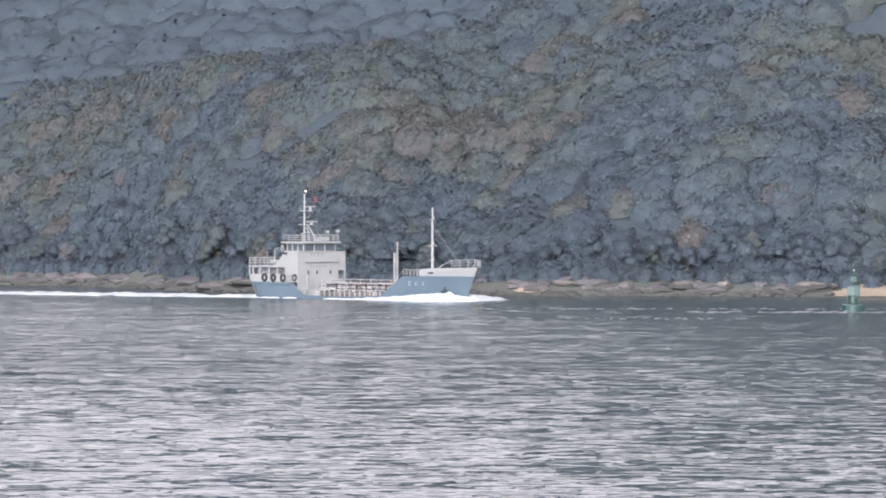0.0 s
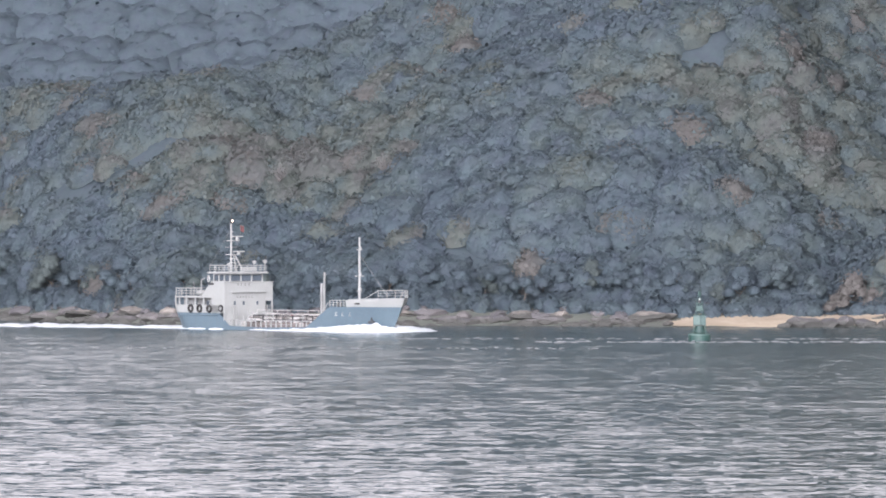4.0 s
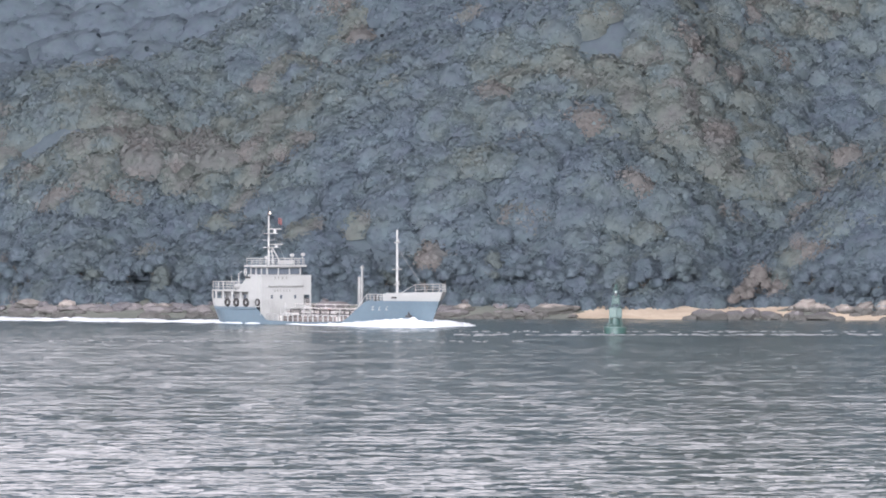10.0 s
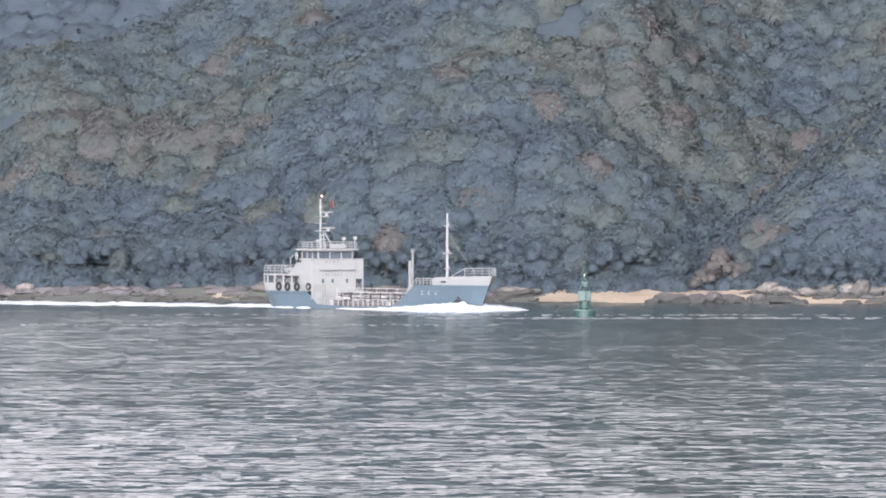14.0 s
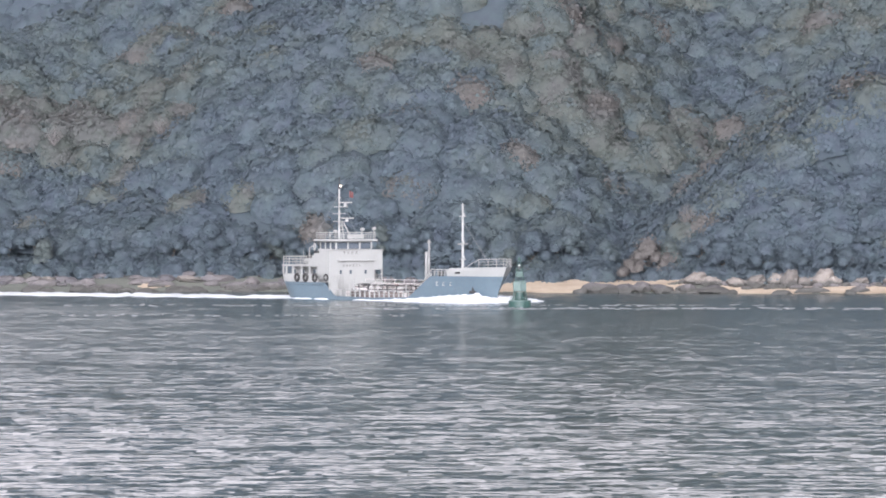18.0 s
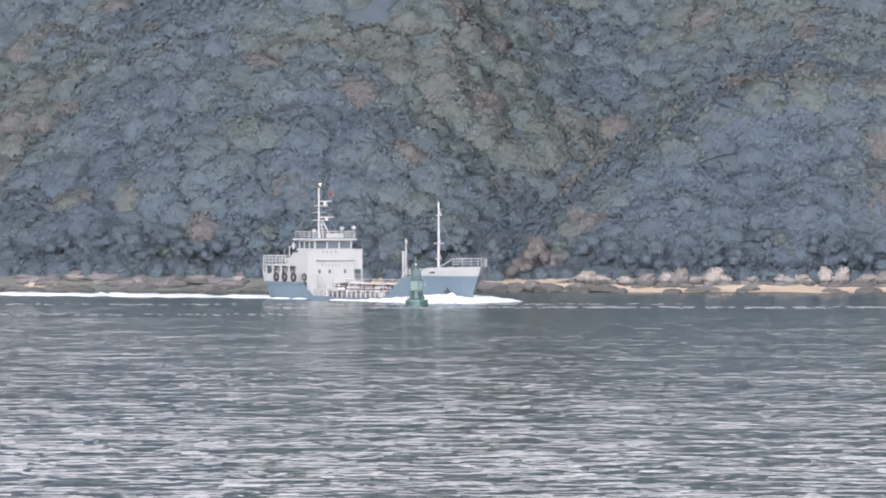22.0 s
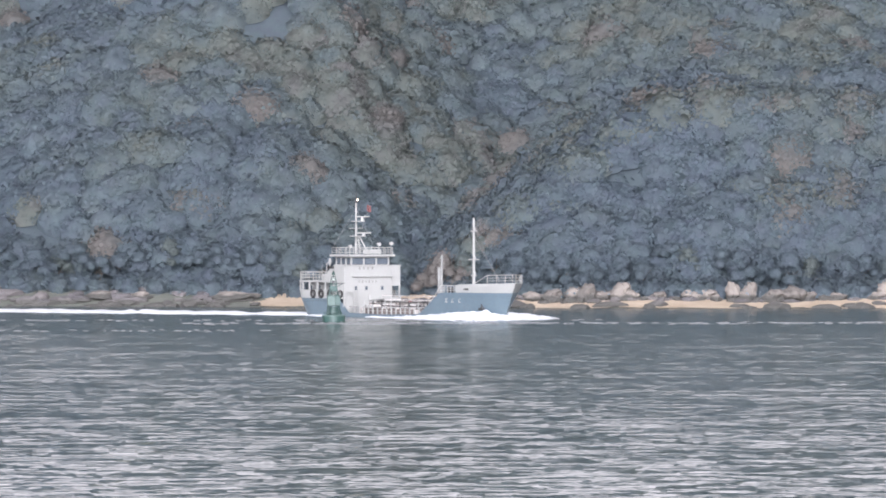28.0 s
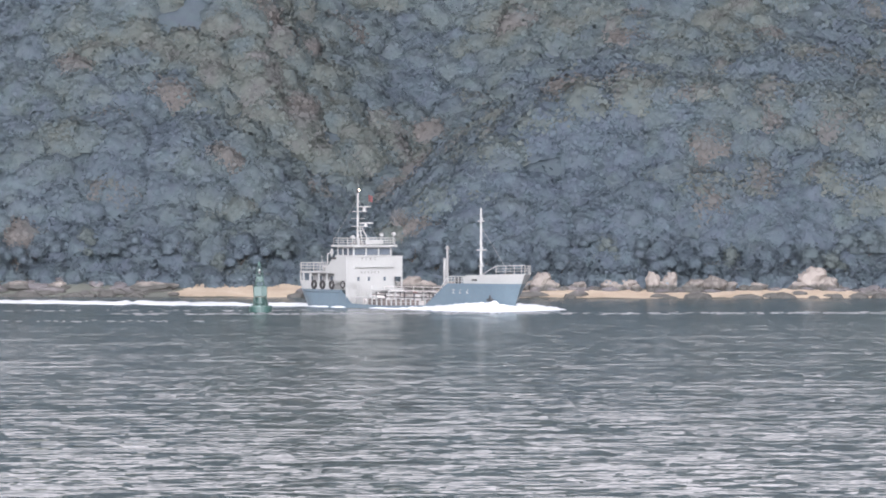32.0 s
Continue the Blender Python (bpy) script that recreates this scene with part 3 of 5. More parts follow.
def build_woods():
    leafy_floor()
    full = [crown_cap(300 + i, 17 + i) for i in range(9)]
    light = [crown_cap(320 + i, 10 + i, 12, 4, 110, 0.10, 0.95, 0.06) for i in range(5)]
    distant = [crown_cap(340 + i, 16 + i, 14, 5, 170, 0.042, 0.75, 0.02) for i in range(4)]
    xy, r = scatter(61, -128, 146, 14.5, 129, 4.7, 0.82)
    close, r = scatter(68, 38, 146, 14.5, 50, 4.9, 0.75)
    high, r = scatter(69, 20, 146, 128, 150, 5.2, 0.85)
    dell, r = scatter(70, 2, 36, 90, 130, 4.4, 0.8)
    xy = np.concatenate([xy, close, high, dell])
    tone = wave_noise(xy[:, 0], xy[:, 1], 62, low=0.05, high=0.2)
    ground = land_z(xy[:, 0], xy[:, 1])
    behind = land_z(xy[:, 0], xy[:, 1] + 5) < ground - 0.5  # the far side of the crest
    trees = []
    for (x, y), tn, z, lee in zip(xy, tone, ground, behind):
        if z > 74 or lee and x < -20:
            continue
        # leaf colour by ground height: bluer at the foot, more olive from 20 m up
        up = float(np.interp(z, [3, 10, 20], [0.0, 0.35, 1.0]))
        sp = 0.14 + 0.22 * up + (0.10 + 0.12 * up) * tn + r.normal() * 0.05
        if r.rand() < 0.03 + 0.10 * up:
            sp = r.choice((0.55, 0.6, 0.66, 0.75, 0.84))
        rad = r.uniform(3.8, 6.2) * float(np.interp(z, [2, 6], [0.7, 1]))
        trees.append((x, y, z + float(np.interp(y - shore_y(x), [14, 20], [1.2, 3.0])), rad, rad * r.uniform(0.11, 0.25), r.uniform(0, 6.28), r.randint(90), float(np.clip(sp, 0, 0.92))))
    # broad old crowns along the top of the spur
    for x, d, rad, sp in ((66, 32, 6.2, 0.56), (73, 36, 6.6, 0.60), (80, 38, 7.0, 0.58), (88, 38, 6.4, 0.64), (94, 40, 6.0, 0.60), (58, 27, 5.4, 0.5), (51, 22, 4.8, 0.55), (102, 40, 6.2, 0.5)):
        y = float(shore_y(x)) + d
        trees.append((x, y, float(land_z(x, y)) + 3.2, rad, rad * 0.24, x, int(x), sp * 0.9))
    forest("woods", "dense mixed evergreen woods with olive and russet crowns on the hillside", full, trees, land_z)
    bare = [(x, y - 2.5, z + 1.0, 1.6, 2.4, turn, i, 1.0) for i, (x, y, z, rad, high, turn, kind, sp) in enumerate(trees) if r.rand() < 0.004]
    tagged(assemble("bare_woods", TWIGS, bare, PALE_BARK), "scattered leafless grey trees among the evergreen crowns", "woods", kind="stuff")
    xy, r = scatter(63, -134, 148, 11.5, 15, 3.1)
    more, r2 = scatter(67, 54, 122, 9.0, 12.5, 2.4)
    xy = np.concatenate([xy, more])
    rows = [(x, y, z + 0.4, r.uniform(1.4, 2.3), r.uniform(1.4, 2.4), r.uniform(0, 6.28), r.randint(90), float(np.clip(r.normal(0.16, 0.07), 0, 0.5)))
            for (x, y), z in zip(xy, land_z(xy[:, 0], xy[:, 1]))]
    tagged(assemble("undergrowth", SCRUB, rows, HAZED_LEAVES), "thick evergreen scrub along the edge of the woods", "scrub", kind="stuff")
    xy, r = scatter(66, -150, 170, 100, 330, 11.0)
    rows = [(x, y, z + 3, r.uniform(11, 14), r.uniform(1.2, 2.2), r.uniform(0, 6.28), r.randint(90), float(np.clip(r.normal(0.32, 0.16), 0, 0.9)))
            for (x, y), z in zip(xy, land_z(xy[:, 0], xy[:, 1])) if z > 70 or y > shore_y(x) + (131 if x < 20 else 150)]
    forest("upper_woods", "evergreen woods covering the upper hillside", light, rows, land_z)
    r = np.random.RandomState(64)
    X, Y = np.meshgrid(np.arange(-270, 20, 13.5), np.arange(1905, 2300, 13.5))
    X, Y = (X + r.uniform(-3, 3, X.shape)).ravel(), (Y + r.uniform(-3, 3, Y.shape)).ravel()
    # species near 0 picks the bluest leaves, painting distance haze on this ridge
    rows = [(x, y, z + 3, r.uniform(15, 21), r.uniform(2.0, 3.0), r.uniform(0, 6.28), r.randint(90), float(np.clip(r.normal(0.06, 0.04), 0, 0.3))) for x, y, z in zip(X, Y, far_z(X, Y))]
    forest("far_woods", "woods on the distant ridge with haze blue painted into the leaves", distant, rows, far_z)


build_woods()


# ---- the tanker ----
# ship axes: x forward, y to port, z up from the waterline
def hull_top(x):
    """Height of the blue plating along the ship."""
    return np.interp(x, [-23, -11.0, -8.6, 0, 9.4, 14.6, 20, 28], [2.45, 2.40, 0.55, 0.42, 0.60, 3.60, 3.65, 3.60])


def half_breadth(x, z):
    stern, bow = ends(z)
    run = np.interp(z, [-1.5, 0, 4.5], [15.0, 13.0, 8.5])
    q = np.clip((bow - x) / run, 0, 1)
    fore = 1 - (1 - q) ** np.interp(z, [-1, 4.5], [1.9, 2.6])
    p = np.clip((x - stern) / np.interp(z, [-1.5, 0, 2.5], [9, 6, 3.2]), 0, 1)
    aft = np.sqrt(np.clip(1 - (1 - p) ** 2.4, 0, 1)) * 0.86 + 0.14 * (p > 0)
    return 4.6 * fore * np.minimum(aft, 1.0)


def ends(z):
    return -22.6 - 0.26 * np.clip(z, -1, 4), 23.6 + 2.6 * np.clip(z, -1, 5.2) / 4.8


def plating(name, x0, x1, low, high, mat, parent, label="", rows=3, n=40, thick=0.09):
    """A strip of side plating on both sides between two heights, closed round the bow or the stern where it reaches them."""
    bm = B()
    t = np.linspace(0, 1, n)
    for side in (-1, 1):
        prev = None
        for f in t:
            col = []
            for j in range(rows + 1):
                xn = x0 + (x1 - x0) * f
                lo, hi = float(low(xn)), float(high(xn))
                z = lo + (hi - lo) * j / rows
                s, b = ends(z)
                x = min(max(xn, s + 0.01), b - 0.002)
                if f == 1.0 and x1 > 20:
                    x = b
                y = float(half_breadth(x, z))
                col.append((bm.verts.new((x, side * y, z)), bm.verts.new((x, side * max(y - thick, 0), z))))
            if prev:
                for j in range(rows):
                    q = (prev[j][0], col[j][0], col[j + 1][0], prev[j + 1][0])
                    w = (prev[j][1], prev[j + 1][1], col[j + 1][1], col[j][1])
                    for face in (q, w):
                        bm.faces.new(face if side < 0 else face[::-1])
                top = (prev[rows][0], col[rows][0], col[rows][1], prev[rows][1])
                bm.faces.new(top if side < 0 else top[::-1])
            prev = col
    if x0 < -20:
        # transom
        for j in range(rows):
            za = [float(low(x0)) + (float(high(x0)) - float(low(x0))) * k / rows for k in (j, j + 1)]
            pts = []
            for z in za:
                s, _ = ends(z)
                y = float(half_breadth(s + 0.01, z))
                pts.append((s + 0.01, y, z))
            (xa, ya, z0), (xb, yb, z1) = pts
            bm.faces.new([bm.verts.new(p) for p in ((xa, ya, z0), (xa, -ya, z0), (xb, -yb, z1), (xb, yb, z1))])
            bm.faces.new([bm.verts.new(p) for p in ((xa + thick, ya, z0), (xb + thick, yb, z1), (xb + thick, -yb, z1), (xa + thick, -ya, z0))])
    bmesh.ops.remove_doubles(bm, verts=bm.verts, dist=0.001)
    return part(name, bm, mat, parent, label, smooth=False)


def deck_plate(name, x0, x1, zf, mat, parent, n=24, inset=0.05):
    bm = B()
    prev = None
    for x in np.linspace(x0, x1, n):
        z = float(zf(x))
        y = max(float(half_breadth(x, z)) - inset, 0.01)
        cur = (bm.verts.new((x, -y, z)), bm.verts.new((x, y, z)))
        if prev:
            bm.faces.new((prev[0], cur[0], cur[1], prev[1]))
        prev = cur
    return part(name, bm, mat, parent)


def rail_run(parent, pts, height, every, bars=3, r=0.035, mat=None, post_name="rail_post"):
    """Posts and bars along a line of points; each post and each bar is a part."""
    mat = mat or WHITE
    for a, b in zip(pts, pts[1:]):
        a, b = Vector(a), Vector(b)
        n = max(1, round((b - a).length / every))
        for i in range(n):
            p = a.lerp(b, i / n)
            part(post_name, tube(B(), p, p + Vector((0, 0, height)), r, seg=6), mat, parent)
        for k in range(bars):
            up = Vector((0, 0, height * (k + 1) / bars))
            part("rail_bar", tube(B(), a + up, b + up, r * (1.1 if k == bars - 1 else 0.7), seg=6), mat, parent)
    e = Vector(pts[-1])
    part(post_name, tube(B(), e, e + Vector((0, 0, height)), r, seg=6), mat, parent)


def build_ship():
    ship = new("tanker")
    tagged(ship, "small coastal tanker with pale blue hull and white superstructure under way", "ship")
    deep = lambda x: -1.6
    plating("hull", -23.4, 26.6, deep, hull_top, HULL_BLUE, ship, "pale blue painted steel hull", rows=8, n=90)
    plating("poop_bulwark", -23.5, -11.0, hull_top, lambda x: 3.55, WHITE, ship, "white bulwark", rows=2, n=26)
    plating("forecastle_bulwark", 18.4, 26.6, hull_top, lambda x: np.interp(x, [18.4, 19.2, 28], [4.45, 4.75, 5.0]), WHITE, ship, "white bulwark", rows=3, n=34)
    deck_plate("poop_deck", -22.9, -9.4, lambda x: 2.42, GREY, ship)
    deck_plate("main_deck", -10.5, 14.6, lambda x: 0.38, DECK, ship)
    deck_plate("forecastle_deck", 14.4, 25.2, lambda x: np.interp(x, [14, 28], [3.52, 3.56]), GREY, ship)
    part("poop_front", box(B(), -9.5, -9.4, -4.5, 4.5, 0.38, 2.42), WHITE, ship)
    part("forecastle_front", box(B(), 14.3, 14.4, -4.3, 4.3, 0.38, 3.5), HULL_BLUE, ship)
    part("rubbing_strake", tube(B(), (-20.5, -4.62, 2.15), (-11.2, -4.66, 2.1), 0.09), HULL_BLUE, ship)

    # deckhouse inside the poop, open side passage under the boat deck
    part("poop_house", box(B(), -20.8, -10.0, -3.5, 3.5, 2.4, 4.7, 0.04), GREY, ship)
    for x in (-20.0, -17.8, -15.0, -12.4):
        w = part("side_window", box(B(), x - 0.33, x + 0.33, -3.56, -3.46, 3.35, 4.2, 0.03), GLASS, ship, "dark square window")
        part("window_frame", box(B(), x - 0.42, x + 0.42, -3.53, -3.47, 3.26, 4.29, 0.02), WHITE, w)
    door = part("side_door", box(B(), -14.1, -13.3, -3.58, -3.46, 2.45, 4.3, 0.04), GREY, ship, "grey steel door")
    part("door_handle", tube(B(), (-13.45, -3.62, 3.3), (-13.45, -3.62, 3.55), 0.03), DARK, door)
    for x in (-22.1, -20.6, -18.9, -16.8, -14.8, -12.7):
        y = float(half_breadth(x, 3.5)) - 0.12
        for side in (-1, 1):
            part("stanchion", box(B(), x - 0.13, x + 0.13, side * y - 0.08, side * y + 0.08, 3.5, 4.65), WHITE, ship)
    part("stern_window", box(B(), -20.9, -20.78, -2.6, -1.2, 3.4, 4.3, 0.03), GLASS, ship)
    plating("boat_deck_edge", -22.5, -9.9, lambda x: 4.62, lambda x: 4.86, WHITE, ship, rows=1, n=22)
    deck_plate("boat_deck", -22.6, -9.9, lambda x: 4.80, GREY, ship)
    deck_plate("boat_deck_underside", -22.6, -9.9, lambda x: 4.64, WHITE, ship)
    edge = [(x, -float(half_breadth(x, 4.8)) + 0.12, 4.86) for x in (-15.6, -18.0, -20.0, -21.6, -22.75)]
    back = [(x, -y, z) for x, y, z in edge]
    rail_run(ship, edge + back[::-1], 1.15, 0.95, 3, 0.04)

    # side walls of the accommodation, stepping down aft, and its broad front
    for side in (-1, 1):
        bm = B()
        prof = [(-9.95, 4.86), (-9.95, 6.95), (-12.5, 6.95), (-13.2, 6.75), (-15.2, 4.86)]
        a = [bm.verts.new((x, side * 4.6, z)) for x, z in prof]
        b = [bm.verts.new((x, side * 4.48, z)) for x, z in prof]
        bm.faces.new(a), bm.faces.new(b[::-1])
        for i in range(5):
            bm.faces.new((a[i], b[i], b[(i + 1) % 5], a[(i + 1) % 5]))
        bmesh.ops.recalc_face_normals(bm, faces=bm.faces)
        part("wing_side", bm, WHITE, ship, "white sloped bridge wing side")
        if side < 0:
            part("lower_side", box(B(), -12.6, -9.95, -4.6, -4.48, 2.4, 4.66), WHITE, ship)
    front = part("front_wall", box(B(), -9.96, -9.78, -4.62, 3.2, 1.2, 6.98, 0.03), WHITE, ship, "tall white front wall with small windows")
    part("front_wall_top", box(B(), -9.96, -9.78, 3.2, 4.62, 4.15, 6.98, 0.03), WHITE, ship)
    part("passage_pillar", box(B(), -9.96, -9.78, 4.42, 4.62, 1.2, 4.15), WHITE, ship)
    part("passage_sill", box(B(), -9.96, -9.78, 3.2, 4.42, 1.2, 2.6), WHITE, ship)
    # two dark sheets added to give the port passage its inner shade
    part("passage_shade_panel", box(B(), -15.0, -14.9, 3.2, 4.45, 2.4, 4.6), DARK, ship, "dark panel added for the shade inside the side passage")
    part("passage_shade_lining", box(B(), -14.9, -10.0, 3.52, 3.56, 2.42, 4.6), DARK, ship)
    part("front_ledge", box(B(), -9.8, -9.45, -3.3, 3.2, 5.42, 5.56, 0.03), WHITE, front)
    part("front_cap", box(B(), -10.1, -9.68, -4.7, 4.7, 6.93, 7.03, 0.02), WHITE, front)
    for y in (-2.65, -0.95, 1.65):
        w = part("front_window", box(B(), -9.8, -9.72, y - 0.2, y + 0.2, 3.6, 4.15, 0.05), GLASS, front, "small dark window")
        part("window_frame", box(B(), -9.8, -9.745, y - 0.28, y + 0.28, 3.52, 4.23, 0.05), WHITE, w)
    for row, (z, size, ys) in enumerate(((6.62, 0.36, (-2.0, -1.35, -0.65, 0.1)), (4.78, 0.30, (-2.1, -1.55, -1.0, -0.45, 0.1, 0.65)))):
        for y in ys:
            bm = B()
            box(bm, -9.79, -9.765, y - size / 2, y + size / 2, z + size * 0.28, z + size * 0.42)
            box(bm, -9.79, -9.765, y - size * 0.4, y + size * 0.4, z - size * 0.12, z + size * 0.02)
            box(bm, -9.79, -9.765, y - size / 2, y + size / 2, z - size * 0.5, z - size * 0.38)
            box(bm, -9.79, -9.766, y - size * 0.08, y + size * 0.08, z - size * 0.5, z + size * 0.5)
            part("lettering_bar", bm, LETTER, front)
    deck_plate("bridge_deck", -15.0, -9.95, lambda x: 6.0, GREY, ship)

    # wheelhouse
    house = part("wheelhouse", box(B(), -14.3, -10.3, -3.1, 3.1, 6.0, 7.1, 0.04), WHITE, ship, "white wheelhouse with a band of dark windows")
    part("wheelhouse_core", box(B(), -14.1, -10.5, -2.95, 2.95, 7.08, 8.2), DARK, house)
    for y in (-3.02, -1.02, 1.02, 3.02):
        part("window_post", box(B(), -10.42, -10.26, y - 0.1, y + 0.1, 7.05, 8.22), WHITE, house)
    for y in (-2.02, 0, 2.02):
        part("bridge_window", box(B(), -10.42, -10.34, y - 0.92, y + 0.92, 7.15, 8.05, 0.02), GLASS, house, "wide dark bridge window")
    part("window_head", box(B(), -10.45, -10.25, -3.1, 3.1, 8.05, 8.22), WHITE, house)
    for side in (-1, 1):
        for x in (-14.2, -12.95, -11.7, -10.4):
            part("window_post", box(B(), x - 0.11, x + 0.11, side * 3.02 - 0.08, side * 3.02 + 0.08, 7.05, 8.22), WHITE, house)
        for x in (-13.57, -12.32, -11.05):
            part("bridge_window", box(B(), x - 0.5, x + 0.5, side * 3.0 - 0.04, side * 3.0 + 0.04, 7.2, 8.05, 0.02), GLASS, house, "wide dark bridge window")
        part("window_head", box(B(), -14.3, -10.3, side * 3.02 - 0.08, side * 3.02 + 0.08, 8.05, 8.22), WHITE, house)
    part("wheelhouse_roof", box(B(), -14.9, -9.7, -3.75, 3.75, 8.2, 8.48, 0.06), WHITE, house, "white overhanging flat roof")
    roof = [(-14.6, -3.5, 8.48), (-10.0, -3.5, 8.48), (-10.0, 3.5, 8.48), (-14.6, 3.5, 8.48), (-14.6, -3.5, 8.48)]
    rail_run(ship, roof, 0.95, 1.15, 3, 0.04)
    part("roof_screen", box(B(), -10.06, -10.0, -1.3, 1.6, 8.6, 9.2), WHITE, ship, "white canvas dodger on the roof rail")
    for y, h in ((3.3, 1.7), (1.3, 1.6), (-3.4, 1.3)):
        lamp = part("searchlight", tube(B(), (-10.1, y, 8.48), (-10.1, y, 8.48 + h - 0.3), 0.05), WHITE, ship)
        part("lamp_head", tube(B(), (-10.3, y, 8.3 + h), (-9.85, y, 8.3 + h), 0.22, 0.26, 12), WHITE, lamp)
    part("navigation_lamp_box", box(B(), -13.4, -12.3, -4.75, -4.6, 6.55, 6.85, 0.03), DARK, ship, "black navigation light screen")
    buoyring = part("lifebuoy", ring(B(), (-14.0, -4.2, 7.45), (0.35, 1, 0), 0.46, 0.1), WHITE, ship, "white ring lifebuoy on the bridge wing")
    part("lifebuoy_bracket", tube(B(), (-14.0, -4.2, 6.0), (-14.0, -4.2, 7.0), 0.04), WHITE, buoyring)

    # main mast
    mast = part("main_mast", tube(B(), (-13.9, 0, 8.45), (-13.9, 0, 15.6), 0.19, 0.11, 10), WHITE, ship, "white steel mast with radar platforms")
    for y in (-0.1, 0.1):
        part("mast_leg", tube(B(), (-11.7, y * 7, 8.45), (-13.2, y, 11.0), 0.09), WHITE, mast)
    for z in (9.1, 9.8, 10.4):
        part("mast_brace", tube(B(), (-13.9, 0, z), (-12.1 - (z - 9.1) * 0.58, 0.0, z), 0.06), WHITE, mast)
    part("radar_platform", box(B(), -14.3, -12.6, -0.8, 0.8, 10.95, 11.07, 0.02), WHITE, mast)
    part("radar_scanner", box(B(), -13.3, -12.95, -0.2, 1.9, 11.35, 11.55, 0.05), WHITE, mast, "white bar radar scanner")
    part("radar_housing", tube(B(), (-13.1, 0.75, 11.05), (-13.1, 0.75, 11.4), 0.24, 0.2, 10), WHITE, mast)
    part("upper_platform", box(B(), -14.35, -12.7, -0.6, 0.7, 13.0, 13.12, 0.02), WHITE, mast)
    part("radar_scanner", box(B(), -13.4, -13.1, -0.3, 1.7, 13.6, 13.78, 0.05), WHITE, mast, "white bar radar scanner")
    part("radar_housing", tube(B(), (-13.25, 0.6, 13.1), (-13.25, 0.6, 13.65), 0.26, 0.2, 10), WHITE, mast)
    part("yard_arm", tube(B(), (-13.9, -1.1, 12.1), (-13.9, 1.1, 12.1), 0.05), WHITE, mast)
    part("lamp_bracket", tube(B(), (-13.9, 0, 14.4), (-13.5, 0, 14.4), 0.06), WHITE, mast)
    part("lamp_cage", tube(B(), (-13.9, 0, 15.6), (-13.9, 0, 16.05), 0.17, 0.2, 10), DARK, mast)
    part("masthead_lamp", tube(B(), (-13.66, 0.06, 15.9), (-13.66, 0.06, 16.15), 0.08, 0.08, 10), LAMP, mast, "lit white masthead lamp")
    part("mast_top", tube(B(), (-13.9, 0, 16.05), (-13.9, 0, 17.3), 0.07, 0.03), DARK, mast)
    part("wire_stay", tube(B(), (-13.9, 0, 14.8), (-14.6, -3.4, 9.4), 0.022, seg=5), GREY, mast)
    part("wire_stay", tube(B(), (-13.9, 0, 14.8), (-14.6, 3.4, 9.4), 0.022, seg=5), GREY, mast)
    flag = part("halyard", tube(B(), (-13.9, 1.0, 12.1), (-13.9, 2.2, 15.4), 0.02, seg=5), GREY, ship)
    bm = B()
    cols = []
    for i in range(7):
        cols.append([bm.verts.new((-13.9 + 0.12 * math.sin(i * 1.3), 1.75 + 0.10 * i, z - 0.03 * i)) for z in (15.35, 14.9, 14.45)])
    for a, b in zip(cols, cols[1:]):
        for j in range(2):
            bm.faces.new((a[j], b[j], b[j + 1], a[j + 1]))
    bmesh.ops.solidify(bm, geom=bm.faces[:], thickness=0.02)
    part("flag", bm, RED, flag, "small red signal flag")

    # boat deck fittings
    davit = part("davit", tube(B(), (-19.0, -1.6, 4.8), (-19.0, -1.6, 7.2), 0.09, 0.07), WHITE, ship, "white davit post with a hooked top")
    part("davit_arm", tube(B(), (-19.0, -1.6, 7.15), (-18.75, -1.2, 7.5), 0.07), WHITE, davit)
    raft = part("liferaft", tube(B(), (-17.9, -2.9, 5.35), (-16.4, -2.9, 5.35), 0.36, 0.36, 14), WHITE, ship, "white liferaft canister")
    part("raft_cradle", box(B(), -17.6, -16.7, -3.1, -2.7, 4.8, 5.05), GREY, raft)
    funnel = part("funnel", box(B(), -17.0, -15.3, -1.3, 1.3, 4.8, 7.0, 0.18), WHITE, ship, "squat white funnel casing")
    for y in (-0.5, 0.5):
        part("exhaust_pipe", tube(B(), (-16.2, y, 6.9), (-16.4, y, 7.5), 0.14), DARK, funnel)
    for x, y in ((-15.0, -2.6), (-14.9, 2.6)):
        v = part("mushroom_vent", tube(B(), (x, y, 4.8), (x, y, 6.7), 0.17), WHITE, ship)
        part("vent_cap", tube(B(), (x, y, 6.7), (x, y, 7.1), 0.36, 0.28, 12), WHITE, v)
    part("ensign_staff", tube(B(), (-22.5, 0, 4.86), (-22.9, 0, 6.9), 0.03), WHITE, ship)

    # tyre fenders along the poop
    for x in (-17.6, -15.5, -13.2):
        f = part("tyre_fender", ring(B(), (x, -4.74, 3.05), (0, 1, 0), 0.47, 0.18, 20, 8), BLACK, ship, "black tyre fender")
        part("fender_rope", tube(B(), (x, -4.68, 3.4), (x, -4.6, 3.75), 0.03), DARK, f)
    f = part("tyre_fender", ring(B(), (-10.4, -4.76, 3.1), (0, 1, 0), 0.42, 0.13, 20, 8), BLACK, ship, "black tyre fender with a pale rim")
    part("fender_rim", ring(B(), (-10.4, -4.8, 3.1), (0, 1, 0), 0.27, 0.06, 20, 6), GREY, f)

